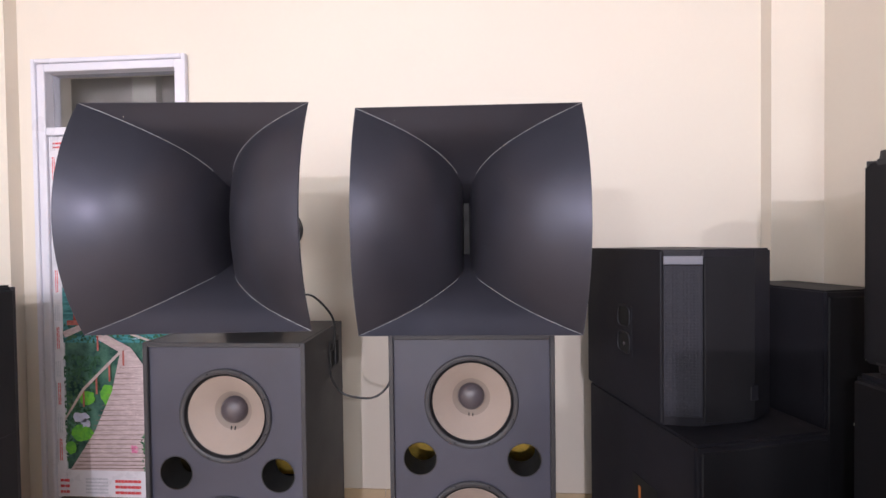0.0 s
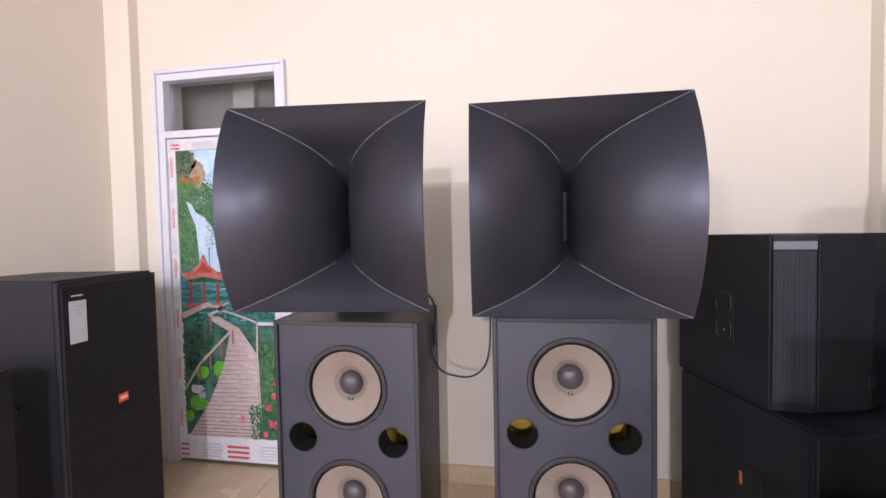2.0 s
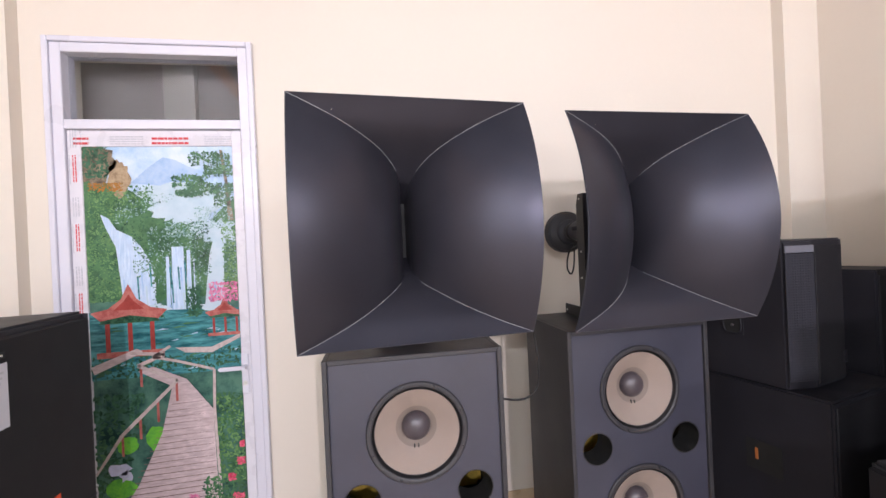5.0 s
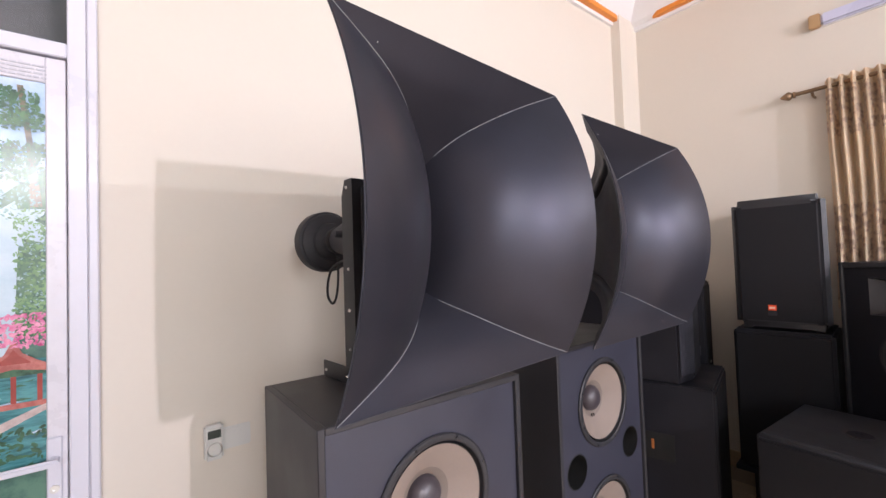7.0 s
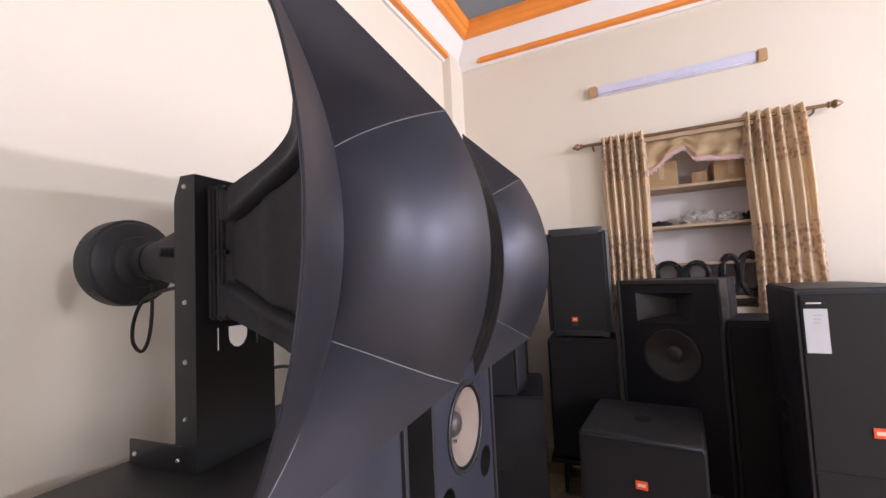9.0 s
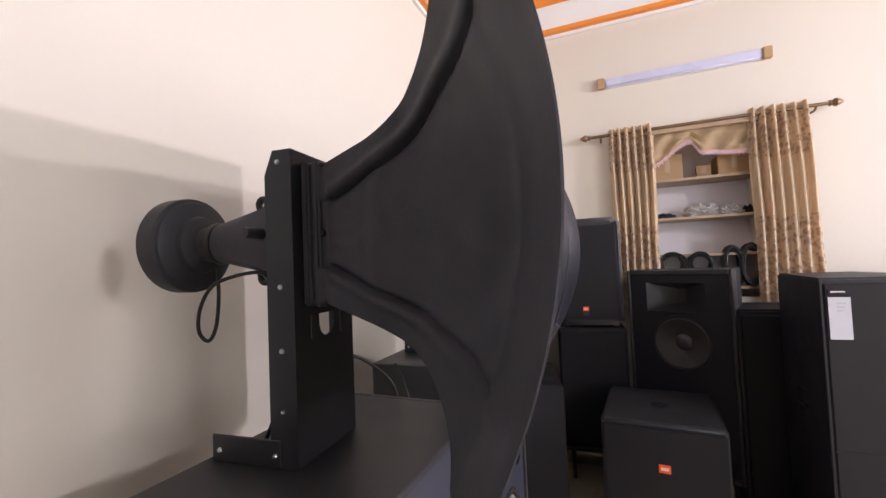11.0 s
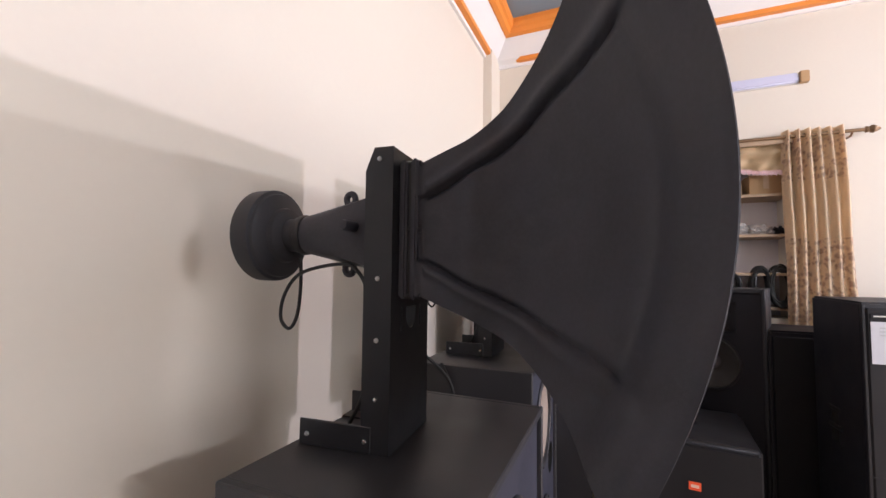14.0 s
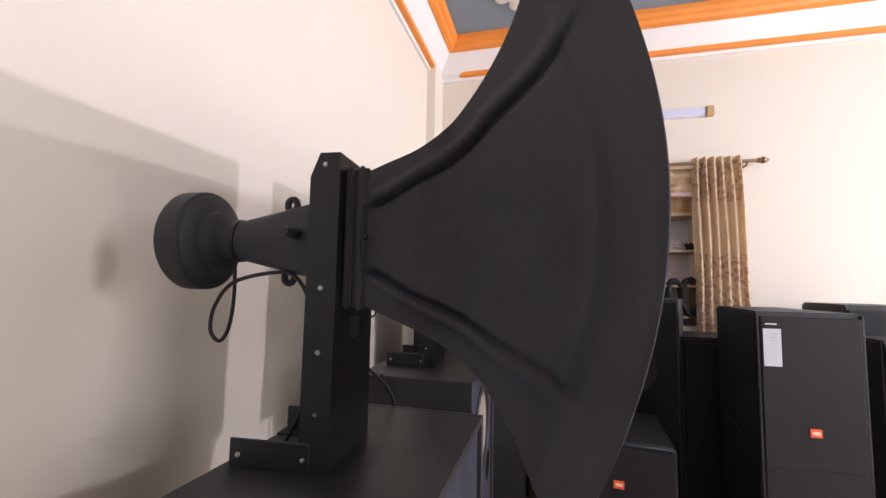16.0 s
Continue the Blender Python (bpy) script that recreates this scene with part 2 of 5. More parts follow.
def tube(points, radius, sides=8, bm=None, smooth_steps=0):
    pts = [Vector(p) for p in points]
    if smooth_steps:
        fine = []
        for i in range(len(pts) - 1):
            p0, p1, p2, p3 = pts[max(0, i - 1)], pts[i], pts[i + 1], pts[min(len(pts) - 1, i + 2)]
            for k in range(smooth_steps):
                t = k / smooth_steps
                fine.append(0.5 * (2 * p1 + (p2 - p0) * t + (2 * p0 - 5 * p1 + 4 * p2 - p3) * t * t + (3 * p1 - p0 - 3 * p2 + p3) * t ** 3))
        pts = fine + [pts[-1]]
    own = bmesh.new()
    side = None
    rings = []
    for i, p in enumerate(pts):
        d = (pts[min(i + 1, len(pts) - 1)] - pts[max(i - 1, 0)]).normalized()
        if side is None:
            side = d.orthogonal().normalized()
        side = (side - d * side.dot(d)).normalized()
        up = d.cross(side)
        rings.append([own.verts.new(p + radius * (side * math.cos(2 * math.pi * k / sides) + up * math.sin(2 * math.pi * k / sides))) for k in range(sides)])
    for a, b in zip(rings, rings[1:]):
        for k in range(sides):
            own.faces.new((a[k], a[(k + 1) % sides], b[(k + 1) % sides], b[k]))
    own.faces.new(rings[0][::-1])
    own.faces.new(rings[-1])
    return joined(own, bm)


def grid(fn, nu, nv, bm=None):
    own = bmesh.new()
    vs = [[own.verts.new(fn(i / nu, j / nv)) for j in range(nv + 1)] for i in range(nu + 1)]
    for i in range(nu):
        for j in range(nv):
            own.faces.new((vs[i][j], vs[i + 1][j], vs[i + 1][j + 1], vs[i][j + 1]))
    return joined(own, bm)


# ---- the room ----
XL, XR, YB, YF, ZC = -2.86, 2.16, 2.62, -5.4, 3.92
DX0, DX1, DZ = -2.512, -1.558, 2.783
NY0, NY1, NZ0, NZ1 = 0.30, 1.05, 1.30, 2.62

bm = box(XL - 0.2, YB, -0.1, DX0 + 0.01, YB + 0.2, 4.2)
box(DX1 - 0.01, YB, -0.1, XR + 0.5, YB + 0.2, 4.2, 0, bm)
box(DX0 + 0.01, YB, DZ - 0.01, DX1 - 0.01, YB + 0.2, 4.2, 0, bm)
setting("wall_north", bm, WALL)
bm = box(XR, NY1, -0.1, XR + 0.45, YB, 4.2)
box(XR, YF, -0.1, XR + 0.45, NY0, 4.2, 0, bm)
box(XR, NY0, -0.1, XR + 0.45, NY1, NZ0, 0, bm)
box(XR, NY0, NZ1, XR + 0.45, NY1, 4.2, 0, bm)
setting("wall_east", bm, WALL)
setting("niche_back", box(XR + 0.30, NY0, NZ0, XR + 0.31, NY1, NZ1), NICHE)
setting("wall_west", box(XL - 0.2, YF, -0.1, XL, YB, 4.2), WALL)
setting("wall_south", box(XL - 0.2, YF - 0.2, -0.1, XR + 0.45, YF, 4.2), WALL)
setting("column_east", box(1.88, 2.54, -0.05, XR, YB, 3.9), WALL)
setting("column_west", box(XL, 2.545, -0.05, -2.658, YB, 3.9), WALL)
setting("column_east_far", box(2.04, -1.75, -0.05, XR, -1.30, 3.9), WALL)
setting("ceiling", box(XL - 0.2, YF - 0.2, ZC, XR + 0.45, YB + 0.2, ZC + 0.15), CEIL)
setting("subfloor", box(XL - 0.2, YF - 0.2, -0.12, XR + 0.45, YB + 1.6, -0.004), GROUT)


def cornice_ring(name, profile, mat, inset=0.0):
    """A moulding round the room; profile is (out from the wall, height)."""
    own = bmesh.new()
    rings = []
    for cx, cy, sx, sy in ((XL, YF, 1, 1), (XR, YF, -1, 1), (XR, YB, -1, -1), (XL, YB, 1, -1)):
        rings.append([own.verts.new((cx + sx * o, cy + sy * o, z)) for o, z in profile])
    for i in range(4):
        a, b = rings[i], rings[(i + 1) % 4]
        for k in range(len(profile) - 1):
            own.faces.new((a[k], b[k], b[k + 1], a[k + 1]))
    return setting(name, own, mat)


cornice_ring("cornice", [(0.0, 3.60), (0.025, 3.60), (0.03, 3.63), (0.07, 3.66), (0.13, 3.73), (0.17, 3.78), (0.19, 3.80), (0.19, 3.95)], CORNICE)
cornice_ring("cornice_moulding", [(0.188, 3.80), (0.20, 3.795), (0.235, 3.81), (0.25, 3.84), (0.27, 3.85), (0.28, 3.88), (0.28, 3.93)], ORANGE)
for n, (a, b, along) in enumerate(((XL + 0.3, XR - 0.3, "x"), (-1.1, YB - 0.3, "y"))):
    z0, z1 = 3.625, 3.665
    if along == "x":
        setting("trim", prism([(a, YB - 0.075), (a - 0.05, YB - 0.05), (a, YB - 0.02), (b, YB - 0.02), (b + 0.05, YB - 0.05), (b, YB - 0.075)], z0, z1, 0.004), ORANGE)
    else:
        setting("trim", prism([(XR - 0.075, a), (XR - 0.05, a - 0.05), (XR - 0.02, a), (XR - 0.02, b), (XR - 0.05, b + 0.05), (XR - 0.075, b)], z0, z1, 0.004), ORANGE)


# ---- the door in the back wall ----
def door():
    y0 = YB - 0.022
    w = 0.05
    fr = thing("door_frame", Matrix(), "white aluminium door frame with a grey transom light above", "door frame")
    fr["kind"] = "structure"
    for nm, a in (("jamb", (DX0, y0, 0, DX0 + w, YB + 0.09, DZ)), ("jamb", (DX1 - w, y0, 0, DX1, YB + 0.09, DZ)),
                  ("head", (DX0 + w, y0, DZ - w, DX1 - w, YB + 0.09, DZ)), ("transom_bar", (DX0 + w, y0 + 0.003, 2.335, DX1 - w, YB + 0.09, 2.385))):
        part(nm, box(*a, 0.004), FRAME_WHITE, fr)
    bm = box(DX0 - 0.028, y0 - 0.012, 0, DX0 - 0.001, y0 + 0.02, DZ + 0.028, 0.004)
    box(DX1 + 0.001, y0 - 0.012, 0, DX1 + 0.028, y0 + 0.02, DZ + 0.028, 0.004, bm)
    box(DX0, y0 - 0.012, DZ + 0.001, DX1, y0 + 0.02, DZ + 0.028, 0.004, bm)
    part("architrave", bm, FRAME_WHITE, fr)
    pane = part("pane", box(DX0 + w - 0.01, YB + 0.035, 2.39, DX1 - w + 0.01, YB + 0.041, DZ - w + 0.01), glass_material("tinted_transom_glass", (0.55, 0.55, 0.55)), fr, "grey tinted glass")
    pane.visible_shadow = False
    # the leaf, wrapped in printed film
    leaf = thing("door", Matrix(), "closed white door with a landscape print panel and protective film", "door")
    leaf["kind"] = "structure"
    lx0, lx1, lz0, lz1 = DX0 + w + 0.004, DX1 - w - 0.004, 0.025, 2.33
    px0, px1, pz0, pz1 = lx0 + 0.062, lx1 - 0.05, 0.20, 2.245
    yl = YB - 0.008
    for nm, a in (("stile", (lx0, yl, lz0, px0, yl + 0.045, lz1)), ("stile", (px1, yl, lz0, lx1, yl + 0.045, lz1)),
                  ("rail", (px0, yl + 0.002, lz0, px1, yl + 0.045, pz0)), ("rail", (px0, yl + 0.002, pz1, px1, yl + 0.045, lz1))):
        part(nm, box(*a, 0.003), FILM, leaf, "white film-wrapped aluminium")
    rng = random.Random(4)

    def bars(x0, x1, z0, z1, mat, rows, upright=False):
        own = bmesh.new()
        for r in range(rows):
            if upright:
                xa, xb = x0 + (x1 - x0) * r / rows, x0 + (x1 - x0) * (r + 0.45) / rows
                z = z0
                while z < z1:
                    d = rng.uniform(0.01, 0.03)
                    box(xa, yl - 0.0012, z, xb, yl + 0.001, min(z + d, z1), 0, own)
                    z += d + 0.004
            else:
                za, zb = z0 + (z1 - z0) * r / rows, z0 + (z1 - z0) * (r + 0.45) / rows
                x = x0
                while x < x1:
                    d = rng.uniform(0.01, 0.03)
                    box(x, yl - 0.0012, za, min(x + d, x1), yl + 0.001, zb, 0, own)
                    x += d + 0.004
        part("printed_bars", own, mat, leaf)

    z = 0.25
    while z < 2.1:
        bars(lx0 + 0.006, lx0 + 0.015, z, z + 0.15, FILM_GREY, 1, True)
        bars(lx0 + 0.022, lx0 + 0.045, z + 0.01, z + 0.15, FILM_RED, 2, True)
        bars(lx0 + 0.014, lx0 + 0.05, z + 0.19, z + 0.29, FILM_GREY, 3, True)
        z += 0.36
    for x0, x1, mat in ((lx0 + 0.03, lx0 + 0.10, FILM_RED), (lx0 + 0.20, lx0 + 0.36, FILM_GREY), (lx0 + 0.40, lx0 + 0.58, FILM_RED), (lx0 + 0.66, lx0 + 0.80, FILM_GREY)):
        bars(x0, x1, 2.255, 2.305, mat, 2 if mat is FILM_RED else 4)
        bars(x0 - 0.01, x1 - 0.02, 0.05, 0.16, mat, 3 if mat is FILM_RED else 5)
    # handle and lock
    hd = part("handle", box(lx1 - 0.155, yl - 0.055, 1.02, lx1 - 0.02, yl - 0.038, 1.042, 0.006, None, 2), FRAME_WHITE, leaf, "white lever handle", True)
    part("spindle", lathe([(0, 0), (0.013, 0), (0.013, 0.055), (0, 0.055)], Matrix.Translation((lx1 - 0.03, yl + 0.004, 1.03)) @ FACE_FRONT, 16), FRAME_WHITE, hd)
    part("lock_plate", box(lx1 - 0.05, yl - 0.009, 0.88, lx1 - 0.012, yl + 0.001, 1.10, 0.004), FRAME_WHITE, leaf)
    part("lock_cylinder", lathe([(0, 0), (0.012, 0), (0.012, 0.018), (0.004, 0.018), (0.004, 0.014), (0, 0.014)], Matrix.Translation((lx1 - 0.031, yl, 0.94)) @ FACE_FRONT, 20), SCREW, leaf)
    return leaf, px0, px1, pz0, pz1, yl


LEAF, PX0, PX1, PZ0, PZ1, YLEAF = door()

# grey panel added close behind the transom glass, with a lighter upright strip
setting("transom_backing", box(DX0 - 0.1, YB + 0.30, 0, DX1 + 0.1, YB + 0.34, 3.2), TRANSOM_BACK)
setting("transom_strip", box(-2.10, YB + 0.24, 0, -1.93, YB + 0.299, 3.2), TRANSOM_STRIP)


# ---- skirting and floor tiles ----
def tiles():
    floor = setting("floor", box(XL, YF, -0.02, XR, YB, -0.002), GROUT)
    size = 0.6
    me = mesh_of("floor_tile", box(0.0015, 0.0015, -0.01, size - 0.0015, size - 0.0015, 0.0, 0.001), FLOOR)
    for i in range(9):
        for j in range(14):
            x, y = XL + i * size, YB - (j + 1) * size
            if x + size > XR + 0.3:
                continue
            ob = new("floor_tile", me)
            ob.location = (x, y, 0)
            ob.parent = floor
            tagged(ob, kind="structure")
    skirt = setting("baseboard", box(DX1 + 0.03, YB - 0.006, 0, 1.88, YB, 0.005), GROUT)
    me = mesh_of("skirting_tile", box(0.001, 0, 0.0, 0.598, 0.012, 0.12, 0.002), SKIRT)
    x = DX1 + 0.03
    while x < 1.6:
        ob = new("skirting_tile", me)
        ob.location, ob.parent = (x, YB - 0.012, 0), skirt
        x += 0.6
    me2 = mesh_of("skirting_tile", box(0.0, 0.001, 0.0, 0.012, 0.598, 0.12, 0.002), SKIRT)
    for k in range(8):
        ob = new("skirting_tile", me2)
        ob.location, ob.parent = (XR - 0.012, 1.9 - 0.6 * k, 0), skirt
        ob = new("skirting_tile", me2)
        ob.location, ob.parent = (XL, 1.88 - 0.6 * k, 0), skirt


# ---- the big horns ----
HD, HW, HH, WT, HT, PA, PQ = 0.346, 0.395, 0.405, 0.012, 0.163, 3.2, 1.95
BULGE, PINCH, U0, NECK, DROP = 0.118, 0.004, 0.25, 0.100, 0.016


def horn_w(u, v=1.0):
    return WT + (HW - WT) * u ** PA - PINCH * u ** 3 * (1 - v * v)


def horn_h(u):
    return HT + (HH - HT) * u ** PQ - 0.010 * (1 - bump_step(u, 0.25, 0.50))


def sink(u):
    """How far the throat lies below the mouth's middle."""
    return DROP * (1 - bump_step(u, 0.25, 0.70))


def edge_y(u):
    """Depth of a seam behind the mouth's corners."""
    return HD * (1 - u) - 0.010 * bump_step(u, 0.52, 0.82) * (1 - bump_step(u, 0.80, 1.0))


def horn_y(u, v):
    """Depth behind the mouth's corners; at mid height the wall opens along a quarter ellipse."""
    w0 = WT + (HW - WT) * U0 ** PA
    c = min(1.0, max(0.0, (WT + (HW - WT) * u ** PA - w0) / (HW - w0)))
    start = HD * (1 - U0)
    mid = start - (start + BULGE) * (0.36 * math.sin(math.acos(1 - c)) ** 1.15 + 0.64 * (u - U0) / (1 - U0))
    return edge_y(u) + (mid - edge_y(u)) * (1 - v * v) * min(1.0, max(0.0, (u - U0) / 0.08))


def bump_step(x, a, b):
    t = min(1, max(0, (x - a) / (b - a)))
    return t * t * (3 - 2 * t)


def build_horn(m, label):
    th = thing("horn_loudspeaker", m, label, "horn speaker", "big horns on the bass cabinets")
    y0 = HD * (1 - U0)
    w0, h0 = horn_w(U0), horn_h(U0)
    # inside of the bell: two flared side walls, a top and a bottom wall, each running back into the narrow throat
    def spread(u):
        return U0 + (1 - U0) * u

    inner = None
    for s in (1, -1):
        bm = grid(lambda u, v: (s * horn_w(spread(u), 2 * v - 1), horn_y(spread(u), 2 * v - 1), (2 * v - 1) * horn_h(spread(u)) - sink(spread(u))), 56, 28)
        grid(lambda u, v: (s * (0.013 + (w0 - 0.013) * u), y0 + NECK * (1 - u), (2 * v - 1) * (0.112 + (h0 - 0.112) * u) - DROP), 8, 28, bm)
        bmesh.ops.remove_doubles(bm, verts=bm.verts, dist=0.0002)
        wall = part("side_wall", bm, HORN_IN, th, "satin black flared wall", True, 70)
        inner = inner or wall
        bm = grid(lambda u, v: ((2 * v - 1) * horn_w(spread(u)), edge_y(spread(u)), s * horn_h(spread(u)) - sink(spread(u))), 56, 10)
        grid(lambda u, v: ((2 * v - 1) * (0.013 + (w0 - 0.013) * u), y0 + NECK * (1 - u), s * (0.112 + (h0 - 0.112) * u) - DROP), 8, 10, bm)
        bmesh.ops.remove_doubles(bm, verts=bm.verts, dist=0.0002)
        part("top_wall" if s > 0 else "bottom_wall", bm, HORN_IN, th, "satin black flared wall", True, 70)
    # dark plate across the throat's end stands in for the shade inside
    part("throat_slot_shade", box(-0.016, y0 + NECK - 0.002, -0.112 - DROP, 0.016, y0 + NECK + 0.002, 0.112 - DROP), HOLE, inner)

    part("bell_screw", lathe([(0, -0.002), (0.0013, -0.0017), (0.0017, 0.002)], Matrix.Translation((-0.262, edge_y(0.913), horn_h(0.913) - 0.001)), 10), SCREW, th)

    # outside: neck and bell in one moulded shell, with a rolled band along each edge
    def outer(s, v):
        """s 0 at the flange, 0.25 where the bell begins, 1 at the mouth."""
        if s < U0:
            k = s / U0
            w, h, y = 0.062 + (w0 + 0.044 - 0.062) * k, 0.134 + (h0 + 0.006 - 0.134) * k, horn_y(U0, v) + 0.014 + NECK * (1 - k)
        else:
            w, h, y = horn_w(s, v) + 0.003 + 0.005 * (1 - bump_step(s, 0.88, 1.0)) + 0.036 * (1 - bump_step(s, 0.25, 0.55)), horn_h(s) + 0.003 + 0.003 * (1 - bump_step(s, 0.25, 0.5)), horn_y(s, v) + 0.003 + 0.004 * (1 - bump_step(s, 0.88, 1.0)) + 0.007 * (1 - bump_step(s, 0.3, 0.6))
        return w, h, y

    def relief(s, v):
        w, h, y = outer(s, 1)
        d = (1 - abs(v)) * h
        rim = bump_step(s, 0.89, 0.95)
        wide = 0.066 - 0.013 * bump_step(s, 0.10, 0.35) + 0.046 * bump_step(s, 0.62, 0.95)
        band = 1 - bump_step(d, wide, wide + 0.010)
        open_end = bump_step(s, 0.04, 0.07) * (1 - bump_step(s, 0.87, 0.90))
        groove = math.exp(-((d - wide - 0.009) / 0.0055) ** 2) * open_end
        rib = math.exp(-((d - wide + 0.010) / 0.010) ** 2) * open_end
        soft = bump_step(s, 0.87, 0.92)
        r = (0.010 * band + 0.006 * rib - 0.012 * groove) * (1 - rim) + 0.012 * soft
        r += 0.004 * math.exp(-((s - 0.84) / 0.03) ** 2) * (1 - band) - 0.007 * math.exp(-((s - 0.885) / 0.014) ** 2) * (1 - band)
        r += 0.0016 * noise.noise(Vector((s * 14, v * 9, 1.7))) * (1 - bump_step(s, 0.95, 1.0))
        r += 0.012 * (1 - bump_step(s, 0.015, 0.045))
        r += 0.006 * math.exp(-((s - 0.30 - 0.03 * v * v) / 0.045) ** 2) * (1 - band)
        return r * (1 - 0.95 * bump_step(s, 0.95, 1.0))

    def side(sg):
        def f(u, v):
            q = 2 * v - 1
            q = math.copysign(1 - (1 - abs(q)) ** 1.25, q)
            w, h, y = outer(u, q)
            return (sg * (w + relief(u, q)), y, q * (h + 0.003 * (1 - bump_step(u, 0.80, 0.98))) - sink(u))
        return f

    def lid(sg):
        def f(u, v):
            q = 2 * v - 1
            w, h, y = outer(u, 1)
            e = (1 - abs(q)) * w
            edge = 0.003 * (1 - bump_step(u, 0.80, 0.98))
            return (q * (w + relief(u, 1)), y, sg * (h + edge - edge * 1.3 * bump_step(e, 0.02, 0.035) * bump_step(u, 0.2, 0.4)) - sink(u))
        return f

    bm = bmesh.new()
    for s in (1, -1):
        grid(side(s), 130, 130, bm)
        grid(lid(s), 60, 24, bm)
        grid(lambda u, v: (s * (horn_w(1, 2 * v - 1) + 0.0008 * u), horn_y(1, 2 * v - 1) + 0.003 * u, (2 * v - 1) * (HH + 0.002 * u)), 1, 64, bm)
        grid(lambda u, v: ((2 * v - 1) * (HW + u * 0.0008), 0.003 * u, s * (HH + 0.002 * u)), 1, 8, bm)
    bmesh.ops.remove_doubles(bm, verts=bm.verts, dist=0.0003)
    part("bell_shell", bm, HORN_OUT, th, "rough black moulded shell with rolled ribs", True)
    # highlight along the seams, built in as thin pale grey tubes
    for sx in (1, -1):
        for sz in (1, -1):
            part("seam_highlight", tube([(sx * (horn_w(u) - 0.0008), edge_y(u) - 0.0003, sz * (horn_h(u) - 0.0008) - sink(u)) for u in [U0 + (1 - U0) * k / 56 for k in range(14, 57)]], 0.0012, 6), EDGE_HIGHLIGHT, th, "pale grey line put in as the edge's highlight")

    # flange pair behind the neck
    f0 = y0 + 0.012 + NECK
    fl = part("flange", box(-0.085, f0 - 0.008, -0.150 - DROP, 0.085, f0 + 0.008, 0.152 - DROP, 0.005, None, 2), HORN_OUT, th, "black bolted flange", True)
    part("adapter_flange", box(-0.085, f0 + 0.016, -0.148 - DROP, 0.085, f0 + 0.034, 0.150 - DROP, 0.005, None, 2), HORN_OUT, th, "", True)
    part("gasket", box(-0.075, f0 + 0.008, -0.140 - DROP, 0.075, f0 + 0.016, 0.140 - DROP), RUBBER, th)
    for sx in (-0.072, 0.072):
        for z in (-0.142 - DROP, -DROP, 0.142 - DROP):
            part("flange_bolt", lathe([(0, 0.004), (0.006, 0.004), (0.007, 0), (0.007, -0.04)], Matrix.Translation((sx, f0 - 0.010, z)) @ FACE_FRONT, 10), STEEL, fl)
    return th, f0


